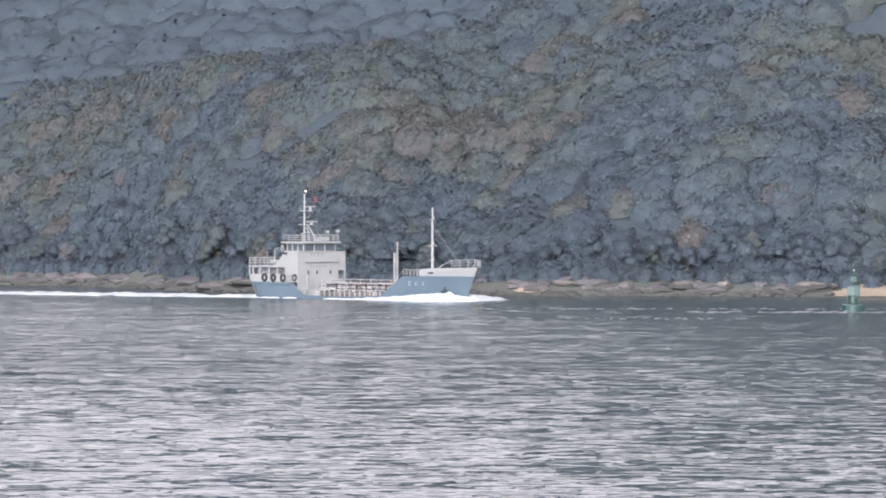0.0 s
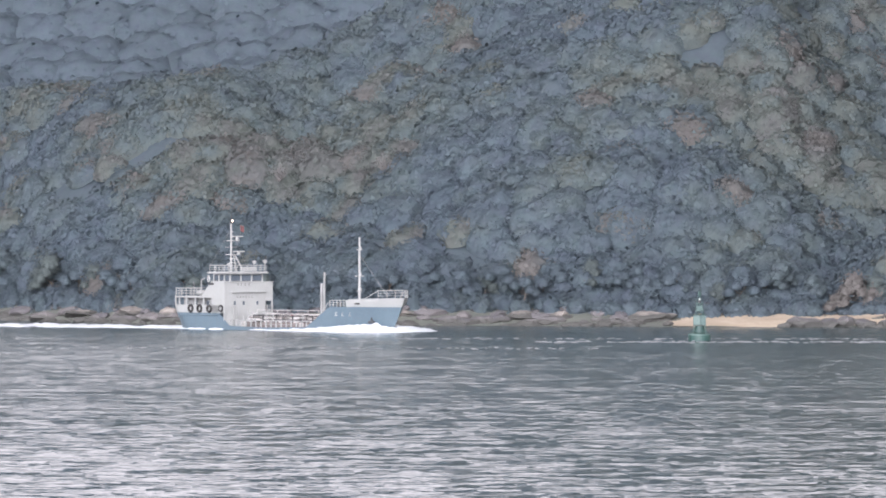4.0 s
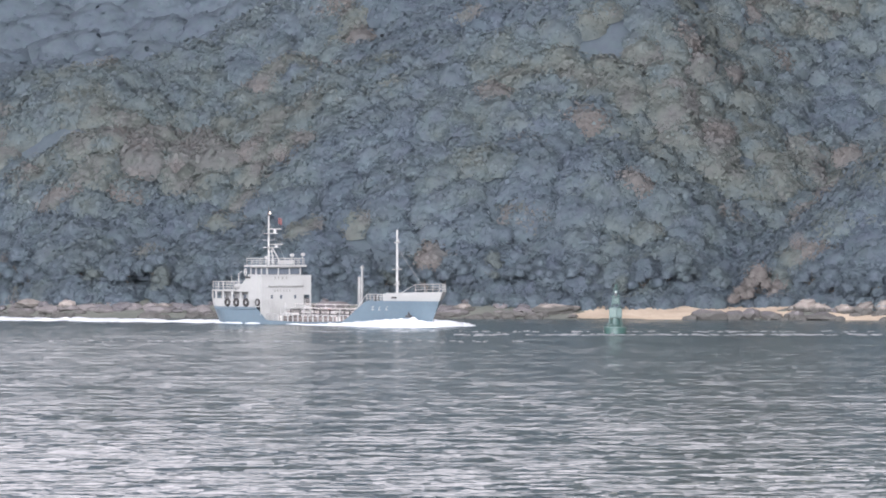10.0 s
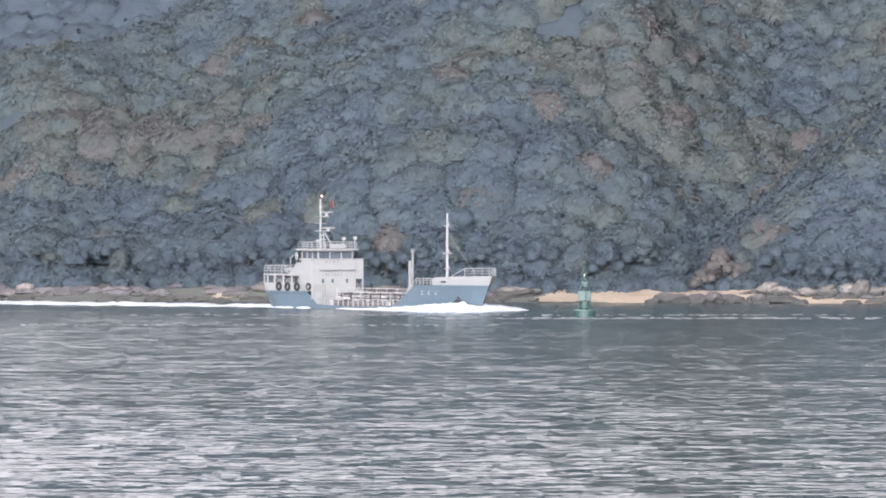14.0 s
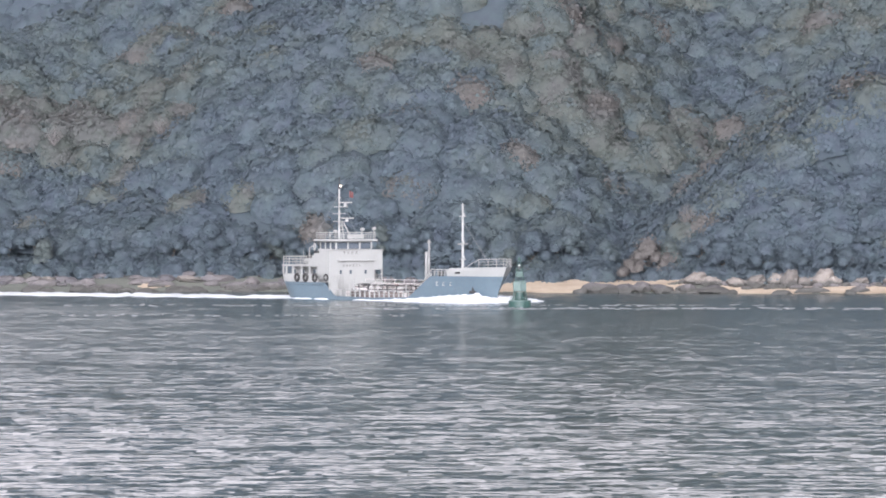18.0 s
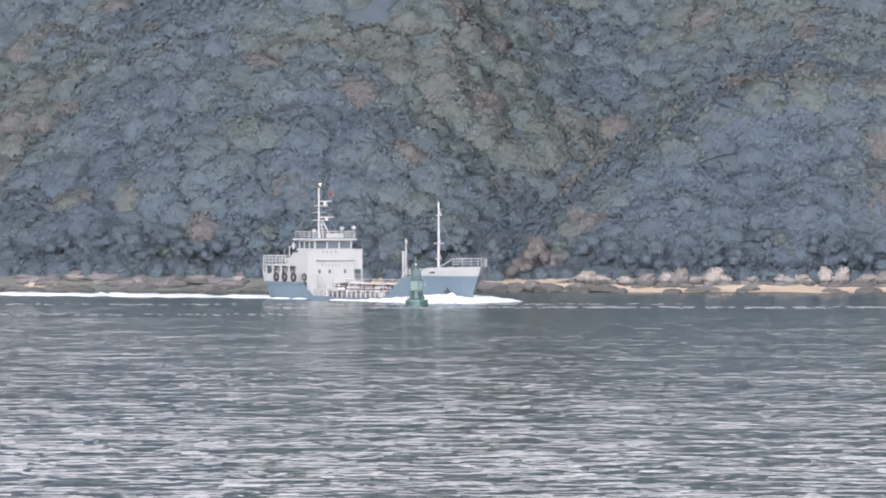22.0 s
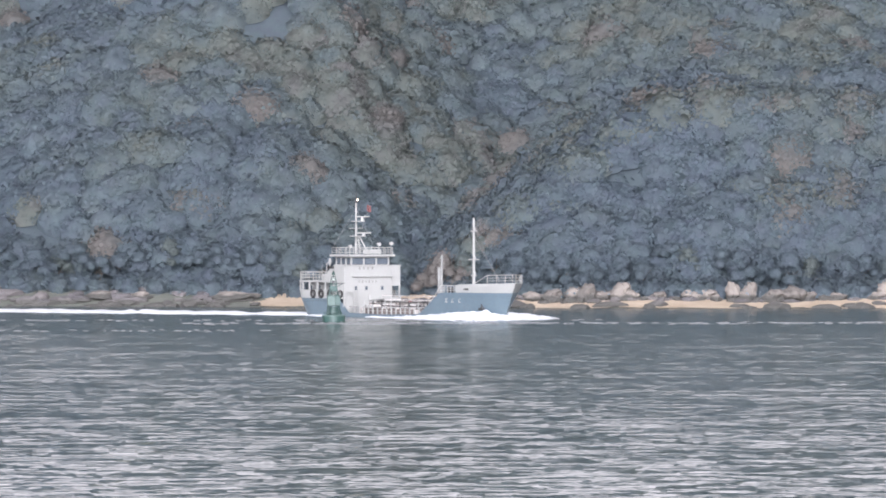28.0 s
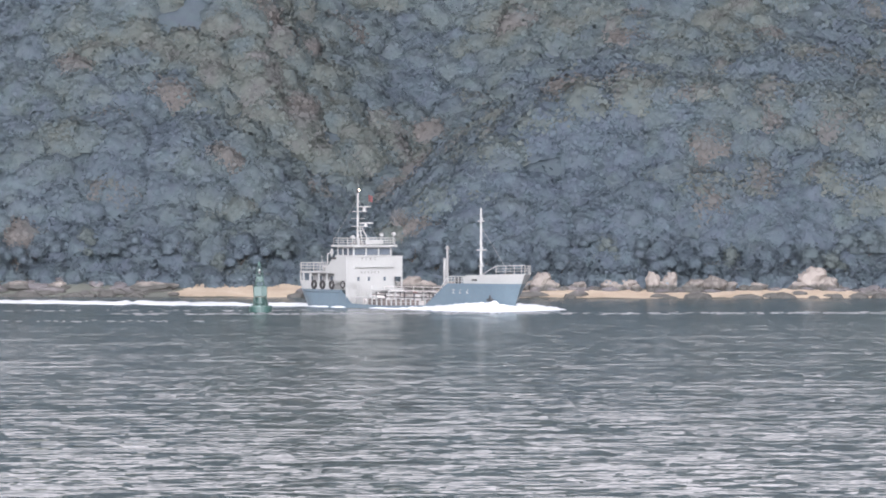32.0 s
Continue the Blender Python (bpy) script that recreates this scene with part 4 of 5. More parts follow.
    # main deck: rails, trunk, catwalk, pipes, hatches
    for side in (-1, 1):
        for i in range(16):
            x = -8.3 + 17.6 * i / 15
            y = side * (float(half_breadth(x, 0.5)) - 0.1)
            part("rail_post", box(B(), x - 0.08, x + 0.08, y - 0.07, y + 0.07, 0.36, 1.42), WHITE, ship)
        part("rail_top", box(B(), -8.6, 9.9, side * 4.5 - 0.1, side * 4.5 + 0.1, 1.36, 1.46), WHITE, ship)
        part("rail_bar", tube(B(), (-8.6, side * 4.5, 0.9), (9.9, side * 4.5, 0.9), 0.03, seg=6), WHITE, ship)
    part("tank_trunk", box(B(), -8.5, 11.5, -2.9, 2.9, 0.36, 1.15, 0.08), DECK, ship, "brown raised tank trunk")
    walkway = part("catwalk", box(B(), -9.7, 14.3, 0.5, 1.5, 2.28, 2.36), PIPE, ship, "pale grated catwalk over the tank deck")
    for i in range(11):
        x = -8.9 + 2.2 * i
        for y in (0.55, 1.45):
            part("catwalk_post", box(B(), x - 0.06, x + 0.06, y - 0.05, y + 0.05, 1.1, 2.3), WHITE, walkway)
    rail_run(ship, [(-9.6, 1.5, 2.36), (14.2, 1.5, 2.36)], 0.5, 2.4, 1, 0.03, PIPE)
    for k, (y, z, r) in enumerate(((-0.6, 1.45, 0.16), (-1.1, 1.42, 0.14), (-1.6, 1.4, 0.12), (2.1, 1.45, 0.14))):
        part("cargo_pipe", tube(B(), (-8.0, y, z), (11.0 - k, y, z), r, seg=10), PIPE, ship)
    for i, x in enumerate((-6.2, -3.0, 0.6, 4.0, 8.6)):
        h = part("tank_hatch", tube(B(), (x, -2.1, 1.1), (x, -2.1, 1.75), 0.48, 0.48, 14), PIPE, ship, "round tank hatch")
        part("hatch_lid", tube(B(), (x, -2.1, 1.75), (x, -2.1, 1.88), 0.55, 0.5, 14), WHITE if i % 2 else DECK, h)
        w = part("valve_stem", tube(B(), (x + 1.2, -1.1, 1.4), (x + 1.2, -1.1, 2.2), 0.06), DARK, ship)
        part("valve_wheel", ring(B(), (x + 1.2, -1.1, 2.2), (0, 0, 1), 0.26, 0.035, 14, 6), RED if i == 2 else DARK, w)
    for x in (-5.0, -4.2, -3.4):
        part("manifold_pipe", tube(B(), (x, -3.9, 1.5), (x, 3.9, 1.5), 0.15, seg=10), PIPE, ship)
        part("manifold_flange", tube(B(), (x, -4.05, 1.5), (x, -3.9, 1.5), 0.25, seg=12), WHITE, ship)
    for k, (y, z, r) in enumerate(((0.0, 1.9, 0.1), (-0.35, 2.05, 0.08), (2.6, 1.7, 0.1), (-2.6, 1.55, 0.09), (1.8, 2.1, 0.07))):
        part("service_pipe", tube(B(), (-9.0 + k, y, z), (13.5 - k, y, z), r, seg=8), DARK if k % 2 else PIPE, ship)
    for i in range(9):
        x = -7.6 + 2.3 * i
        part("pipe_support", box(B(), x - 0.06, x + 0.06, -2.75, 2.75, 1.2, 1.32), DARK, ship)
        part("pipe_support", box(B(), x - 0.07, x + 0.07, -2.75, -2.6, 1.1, 2.2), DARK if i % 3 else WHITE, ship)
        part("valve_body", box(B(), x + 0.5, x + 1.0, -1.85, -1.35, 1.2, 1.75, 0.06), DARK if i % 2 else PIPE, ship)
    hose = part("hose_boom", tube(B(), (-7.0, -2.2, 2.15), (-1.8, -2.9, 2.55), 0.10, seg=8), WHITE, ship, "white hose boom lying in its crutch")
    part("boom_crutch", tube(B(), (-1.9, -2.9, 1.1), (-1.9, -2.9, 2.5), 0.07), WHITE, hose)
    part("boom_post", tube(B(), (-7.0, -2.2, 1.1), (-7.0, -2.2, 3.0), 0.14), WHITE, hose)
    for x, y, s in ((-7.9, -3.3, 0.5), (-6.6, -3.6, 0.4), (2.3, 3.2, 0.5), (6.6, -3.3, 0.35), (-0.4, 2.9, 0.45)):
        part("deck_box", box(B(), x - s, x + s, y - s * 0.6, y + s * 0.6, 0.36, 0.36 + s * 2.2, 0.05), WHITE if s > 0.42 else PIPE, ship, "steel deck locker")
    ladder = part("poop_ladder", box(B(), -8.9, -8.8, -3.6, -3.5, 0.38, 3.4), WHITE, ship, "white ladder up to the poop")
    part("ladder_rail", box(B(), -8.9, -8.8, -2.9, -2.8, 0.38, 3.4), WHITE, ladder)
    for z in np.arange(0.65, 2.4, 0.28):
        part("rung", tube(B(), (-8.85, -3.5, float(z)), (-8.85, -2.9, float(z)), 0.03, seg=6), WHITE, ladder)
    for y0 in (-4.3, 3.2):
        rail_run(ship, [(-9.45, y0, 2.42), (-9.45, y0 + 1.1, 2.42)], 1.0, 0.55, 3, 0.03)

    # vent riser abaft the forecastle
    riser = part("vent_riser", tube(B(), (7.7, 0.2, 1.1), (7.7, 0.2, 8.1), 0.17, 0.15, 10), GREY, ship, "grey tank vent riser")
    part("vent_head", tube(B(), (7.7, 0.2, 8.1), (7.7, 0.2, 8.55), 0.3, 0.16, 10), GREY, riser)
    part("twin_post", tube(B(), (7.22, 0.1, 1.1), (7.22, 0.1, 6.9), 0.26, 0.24, 10), GREY, riser)
    part("riser_bracket", box(B(), 7.22, 7.7, 0.08, 0.22, 4.4, 4.55), GREY, riser)

    # forecastle: foremast, rails, windlass, anchor
    fm = part("foremast", tube(B(), (16.0, 0, 3.4), (16.0, 0, 13.7), 0.21, 0.13, 10), WHITE, ship, "white steel foremast")
    part("mast_foot", tube(B(), (16.0, 0, 3.4), (16.0, 0, 4.7), 0.42, 0.24, 12), WHITE, fm)
    for z, w in ((8.05, 0.75), (11.9, 0.45), (5.9, 0.4)):
        part("crosstree", box(B(), 15.85, 16.15, -w, w, z - 0.08, z + 0.08), WHITE, fm)
        part("mast_lamp", tube(B(), (16.2, 0, z + 0.05), (16.2, 0, z + 0.45), 0.17, 0.17, 10), WHITE, fm)
    part("mast_ladder", tube(B(), (15.65, 0.05, 4.2), (15.72, 0.05, 12.0), 0.03, seg=6), WHITE, fm)
    part("forestay", tube(B(), (16.15, 0, 11.0), (22.2, 0, 5.4), 0.03, seg=5), GREY, fm)
    for side, xs in ((-1, (23.6, 24.6, 25.4, 26.0, 26.28)), (1, (21.6, 23.0, 24.2, 25.2, 26.0, 26.28))):
        pts = []
        for x in xs:
            zt = float(np.interp(x, [18.4, 19.2, 28], [4.45, 4.75, 5.0]))
            pts.append((x, side * max(float(half_breadth(x, zt)) - 0.06, 0.0), zt))
        rail_run(ship, pts, 1.12, 0.9, 3, 0.045)
        e = pts[0]
        part("rail_brace", tube(B(), (e[0] - 1.9, side * (float(half_breadth(e[0] - 1.9, 4.7)) - 0.06), e[2] - 0.1), (e[0], e[1], e[2] + 1.12), 0.045, seg=6), WHITE, ship)
    for side in (-1, 1):
        rail_run(ship, [(14.5, side * 4.35, 3.6), (18.4, side * 4.2, 3.6)], 0.95, 0.8, 3, 0.045)
        part("rail_brace", tube(B(), (11.6, side * 4.4, 1.9), (14.5, side * 4.35, 4.5), 0.045, seg=6), WHITE, ship)
    part("fairlead", box(B(), 18.9, 20.9, -4.3, -3.75, 4.0, 4.25, 0.08), DARK, ship, "dark mooring slot in the bulwark")
    for x, y in ((15.2, -3.4), (16.0, -3.5)):
        part("bollard", tube(B(), (x, y, 3.3), (x, y, 4.35), 0.17, 0.2, 10), DARK, ship)
    wl = part("windlass", tube(B(), (20.6, -1.5, 4.3), (20.6, 1.5, 4.3), 0.5, seg=16), GREY, ship, "grey anchor windlass")
    part("windlass_bed", box(B(), 20.0, 21.2, -1.3, 1.3, 3.5, 4.0, 0.05), GREY, wl)
    part("hatch_coaming", box(B(), 17.8, 19.0, -0.8, 0.8, 3.4, 4.3, 0.05), WHITE, ship)
    y = -float(half_breadth(21.6, 1.7))
    anchor = part("anchor", box(B(), 21.45, 21.7, y - 0.22, y + 0.1, 1.35, 2.6, 0.05), DARK, ship, "dark stockless anchor housed in the bow")
    part("anchor_crown", box(B(), 21.0, 22.15, y - 0.3, y + 0.05, 1.3, 1.62, 0.06), DARK, anchor)
    part("hawse_lip", ring(B(), (21.6, y - 0.12, 2.75), (0.3, -1, -0.2), 0.3, 0.09, 14, 6), HULL_BLUE, anchor)
    # name on the bow: three pale marks
    for i, x in enumerate((16.1, 17.35, 18.6)):
        y = -float(half_breadth(x, 2.55)) - 0.012
        bm = B()
        box(bm, x - 0.36, x + 0.36, y - 0.02, y + 0.05, 2.72, 2.84)
        box(bm, x - 0.28 + 0.1 * i, x + 0.36, y - 0.02, y + 0.05, 2.28, 2.40)
        box(bm, x - 0.06, x + 0.08, y - 0.02, y + 0.05, 2.28, 2.9)
        part("lettering_bar", bm, WHITE, ship, "white name lettering as bars")
    return ship


ship = build_ship()


# ---- foam thrown up by the tanker ----
def foam_sheet(name, xs, ys, height, mask, label):
    """A heaped sheet of white water; gaps are cut where the mask is low."""
    X, Y = np.meshgrid(xs, ys)
    M = mask(X, Y)
    Z = np.where(M > 0, height(X, Y, M), -0.35)
    n = len(xs)
    i = np.arange(len(ys) - 1)[:, None] * n + np.arange(n - 1)[None, :]
    keep = (M[:-1, :-1] > 0) | (M[1:, 1:] > 0) | (M[1:, :-1] > 0) | (M[:-1, 1:] > 0)
    ob = mesh_object(name, np.stack([X, Y, Z], -1).reshape(-1, 3), np.stack([i, i + 1, i + n + 1, i + n], -1)[keep], FOAM, True)
    return tagged(ob, label, "foam", kind="stuff")


def bow_mask(X, Y):
    a = 24.6 - X
    out = np.abs(Y)
    hull = np.interp(X, [6, 12, 17, 20, 22.6, 23.8], [4.7, 4.3, 3.1, 1.9, 0.6, 0.0])
    off = out - hull
    spread = np.interp(a, [-2.0, -0.5, 2, 6, 14, 24], [0.0, 1.6, 4.6, 4.6, 2.6, 0.6])
    spread = np.where(Y > 0, np.interp(a, [-2.4, -0.4, 2, 5, 12], [0.0, 4.5, 8.6, 9.6, 5.0]), spread)
    m = np.minimum(off + 0.8, spread - off)
    return m + 0.22 * wave_noise(X * 2, Y * 2, 71, low=0.8, high=3.0) - 0.05


def bow_height(X, Y, M):
    a = 24.6 - X
    h = np.interp(a, [-2.0, 0.3, 2.2, 5, 10, 24], [0.1, 0.85, 1.25, 1.1, 0.7, 0.25])
    far = np.interp(Y, [0, 2.5, 9], [1.0, 0.8, 0.28])
    return h * far * np.clip(M / 1.6, 0.06, 1) ** 0.7 * (0.92 + 0.16 * wave_noise(X * 1.6, Y * 1.6, 72, low=1.0, high=4.0)) - 0.05


bow_wave = foam_sheet("bow_wave", np.arange(-1, 27.0, 0.18), np.arange(-10, 12, 0.18), bow_height, bow_mask, "white curling bow wave at the tanker's stem")


def wake_mask(X, Y):
    b = -X
    half = np.interp(b, [0, 6, 30, 100], [2.4, 3.4, 5.0, 7.5])
    core = half * 0.8 - np.abs(Y)
    arms = 0.8 + 0.004 * b - np.abs(np.abs(Y) - half)
    thin = np.interp(b, [0, 30, 60, 100], [0.8, 0.55, 0.35, 0.1])
    return np.maximum(core * 0.35, arms) + thin + 0.95 * wave_noise(X * 0.8, Y * 1.4, 73, low=0.4, high=2.2) - 0.35


def wake_height(X, Y, M):
    return np.interp(-X, [0, 8, 60, 100], [0.26, 0.34, 0.25, 0.16]) * np.clip(M, 0.1, 1.0) * (0.8 + 0.4 * wave_noise(X, Y, 74, low=0.6, high=2.5))


stern_wake = foam_sheet("stern_wake", np.arange(-98, 2.1, 0.3), np.arange(-9.6, 9.7, 0.3), wake_height, wake_mask, "long white foaming wake astern of the tanker")


def side_mask(X, Y):
    off = np.abs(Y) - np.interp(X, [-22, -14, 10], [3.6, 4.6, 4.6])
    return np.interp(np.sin(X * 0.35 + 1.0), [-1, 1], [-0.3, 0.7]) + 0.5 * wave_noise(X, Y, 76, low=0.6, high=2.4) - np.abs(off - 0.4) * 0.9


side_wash = foam_sheet("side_wash", np.arange(-21, 6, 0.25), np.arange(-6.6, 6.7, 0.25), lambda X, Y, M: 0.10 + 0.12 * np.clip(M, 0, 1), side_mask, "thin wash of foam along the tanker's side")


def ripple_lines():
    """Broken lines of small white crests left by earlier wash, lying across the channel."""
    r = np.random.RandomState(81)
    verts, faces = [], []
    for y0, x0, x1, n, size in ((1056, 0, 150, 420, 0.42), (1080, -40, 60, 110, 0.35), (1012, -120, 10, 110, 0.35)):
        for _ in range(n):
            x, y = r.uniform(x0, x1), y0 + r.normal() * 3.0
            length, h, w = r.uniform(0.8, 3.2) * size, r.uniform(0.04, 0.12) * size, r.uniform(0.1, 0.3)
            base = len(verts)
            for i in range(6):
                t = i / 5 - 0.5
                bump = math.cos(t * math.pi)
                yy = y + 0.3 * math.sin(3 * t + x)
                verts += [(x + t * length, yy - w * bump, 0.0), (x + t * length, yy, h * bump + 0.07), (x + t * length, yy + w * bump, 0.0)]
            for i in range(5):
                b = base + 3 * i
                faces += [(b, b + 3, b + 4, b + 1), (b + 1, b + 4, b + 5, b + 2)]
    ob = mesh_object("ripple_crests", verts, faces, THIN_FOAM, True)
    return tagged(ob, "broken lines of small white wave crests on the channel", "wave crests", kind="stuff")


crests = ripple_lines()


# ---- the channel buoy ----
def build_buoy():
    b = new("channel_buoy")
    tagged(b, "green steel lateral buoy with lattice tower and lantern", "buoy")
    part("float", tube(B(), (0, 0, -0.8), (0, 0, 0.72), 1.5, 1.52, 28), BUOY_GREEN, b, "green drum float")
    part("float_rim", ring(B(), (0, 0, 0.78), (0, 0, 1), 1.46, 0.11, 28, 8), BUOY_PALE, b, "pale float rim")
    part("float_deck", tube(B(), (0, 0, 0.72), (0, 0, 0.98), 1.42, 0.95, 28), BUOY_GREEN, b)
    part("tail_drum", tube(B(), (0, 0, 0.98), (0, 0, 2.0), 0.74, 0.62, 20), BUOY_GREEN, b, "green battery drum inside the tower")
    legs = [(-1, -1), (1, -1), (1, 1), (-1, 1)]
    for x, y in legs:
        part("tower_leg", tube(B(), (0.92 * x, 0.92 * y, 0.8), (0.36 * x, 0.36 * y, 5.0), 0.08, 0.06, 6), BUOY_GREEN, b)
    levels = [(1.2, 0.87), (2.1, 0.75), (3.4, 0.58), (4.2, 0.47), (4.95, 0.37)]
    for z, s in levels:
        for (x, y), (x2, y2) in zip(legs, legs[1:] + legs[:1]):
            part("tower_brace", tube(B(), (s * x, s * y, z), (s * x2, s * y2, z), 0.055, seg=6), BUOY_GREEN, b)
    for (z, s), (z2, s2) in zip(levels, levels[1:]):
        for (x, y), (x2, y2) in zip(legs, legs[1:] + legs[:1]):
            part("tower_brace", tube(B(), (s * x, s * y, z), (s2 * x2, s2 * y2, z2), 0.035, seg=6), BUOY_GREEN, b)
    # panels: pale at front left and on the left side, green elsewhere
    for dx, dy, u0, u1, mat in ((0, -1, -0.86, 0.12, BUOY_PALE), (0, -1, 0.18, 0.86, BUOY_GREEN), (0, 1, -0.86, 0.86, BUOY_GREEN), (-1, 0, -0.86, 0.86, BUOY_PALE), (1, 0, -0.86, 0.86, BUOY_GREEN)):
        off = 0.82
        bm = box(B(), *((u0, u1, dy * off - 0.03, dy * off + 0.03) if dy else (dx * off - 0.03, dx * off + 0.03, u0, u1)), 2.15, 3.38, 0.02)
        part("day_panel", bm, mat, b, "pale green daymark panel" if mat is BUOY_PALE else "green daymark panel")
    part("service_platform", tube(B(), (0, 0, 3.42), (0, 0, 3.5), 0.95, 0.95, 16), BUOY_GREEN, b)
    for dx, dy in ((0, -0.4), (0, 0.4), (-0.4, 0), (0.4, 0)):
        w = 0.36
        bm = box(B(), dx - (w if dy else 0.02), dx + (w if dy else 0.02), dy - (w if dx else 0.02), dy + (w if dx else 0.02), 4.0, 4.75, 0.01)
        part("radar_reflector", bm, BUOY_GREEN, b)
    part("lantern_platform", tube(B(), (0, 0, 5.0), (0, 0, 5.1), 0.68, 0.68, 16), BUOY_GREEN, b)
    part("solar_panel", box(B(), 0.5, 1.45, -0.4, 0.4, 5.02, 5.1, 0.02), DARK, b)
    part("panel_arm", tube(B(), (0.4, 0, 4.6), (1.2, 0, 5.02), 0.04, seg=6), BUOY_GREEN, b)
    part("lantern", tube(B(), (0, 0, 5.1), (0, 0, 5.45), 0.18, 0.18, 12), DARK, b)
    part("lantern_lens", tube(B(), (0, 0, 5.45), (0, 0, 5.72), 0.14, 0.12, 12), LENS, b, "pale lantern lens")
    for x, y in legs:
        part("lantern_guard", tube(B(), (0.40 * x, 0.40 * y, 5.1), (0.22 * x, 0.22 * y, 6.0), 0.04, seg=6), BUOY_GREEN, b)
    part("guard_ring", ring(B(), (0, 0, 6.0), (0, 0, 1), 0.31, 0.04, 16, 6), BUOY_GREEN, b)
    part("top_post", tube(B(), (0, 0, 5.72), (0, 0, 6.25), 0.05), BUOY_GREEN, b)
    part("topmark", tube(B(), (0, 0, 6.2), (0, 0, 6.75), 0.3, 0.05, 16), BUOY_GREEN, b, "green cone topmark")
    for a in (0.6, 2.7, 4.8):
        part("lifting_lug", ring(B(), (1.2 * math.cos(a), 1.2 * math.sin(a), 1.1), (-math.sin(a), math.cos(a), 0), 0.16, 0.05, 12, 6), BUOY_GREEN, b)
    return b


buoy = build_buoy()


# ---- rocks along the shore ----
def rock_mesh(name, seed, mat, flat=0.6, fine=3):
    bm = B()
    bmesh.ops.create_icosphere(bm, subdivisions=fine, radius=1.0)
    r = random.Random(seed)
    off = Vector((r.uniform(-50, 50), r.uniform(-50, 50), r.uniform(-50, 50)))
    planes = [(Vector((r.gauss(0, 1), r.gauss(0, 1), r.gauss(0, 0.8))).normalized(), r.uniform(0.72, 0.94)) for _ in range(6)]
    for v in bm.verts:
        p = v.co.copy()
        for n, d in planes:
            over = p.dot(n) - d
            if over > 0:
                p -= n * over * 0.85
        p *= 1 + 0.34 * noise.noise(p * 1.5 + off) + 0.16 * noise.noise(p * 3.6 + off) + 0.06 * noise.noise(p * 8.0 + off)
        v.co = Vector((p.x, p.y, p.z * flat))
    me = bpy.data.meshes.new(name)
    bm.to_mesh(me)
    bm.free()
    me.materials.append(mat)
    return me


ROCKS_DARK = [rock_mesh("boulder_dark", 500 + i, ROCK_DARK, 0.55, 2) for i in range(6)]
ROCKS_PALE = [rock_mesh("boulder_pale", 520 + i, ROCK_PALE, 0.75) for i in range(6)]
LEDGES = [rock_mesh("ledge", 540 + i, ROCK_PALE, 0.34) for i in range(3)]


def rock(meshes, x, d, size, seed, label, group, sink=0.25, stretch=1.0, high=1.0):
    r = random.Random(seed)
    y = float(shore_y(x)) + d
    ob = new("boulder" if "ledge" not in label else "rock_ledge", meshes[seed % len(meshes)])
    ob.matrix_basis = pose(x, y, float(land_z(x, y)) + size * 0.35 * high - sink * size, 0, 0, r.uniform(-25, 25) + (0 if stretch > 1.3 else r.uniform(0, 360)))
    ob.scale = (size * stretch, size * 0.9, size * high)
    return tagged(ob, label, "rock", group)


def fixed_rock(meshes, x0, x1, d, top, seed, label, group):
    """A rock that spans x0 to x1 and reaches up to a given height."""
    x = (x0 + x1) / 2
    y = float(shore_y(x)) + d
    me = meshes[seed % len(meshes)]
    co = np.array([v.co for v in me.vertices])
    wide = (x1 - x0) / (co[:, 0].max() - co[:, 0].min())
    base = float(land_z(x, y)) - 0.5
    high = (top - base) / (co[:, 2].max() - co[:, 2].min()) * 1.1
    ob = new("boulder" if "ledge" not in label else "rock_ledge", me)
    ob.matrix_basis = pose(x, y, top - high * co[:, 2].max(), (seed * 37) % 17 - 8, (seed * 53) % 19 - 9, (seed * 29) % 31 - 15)
    ob.scale = (wide, min(wide, 2.4), high)
    return tagged(ob, label, "rock", group)


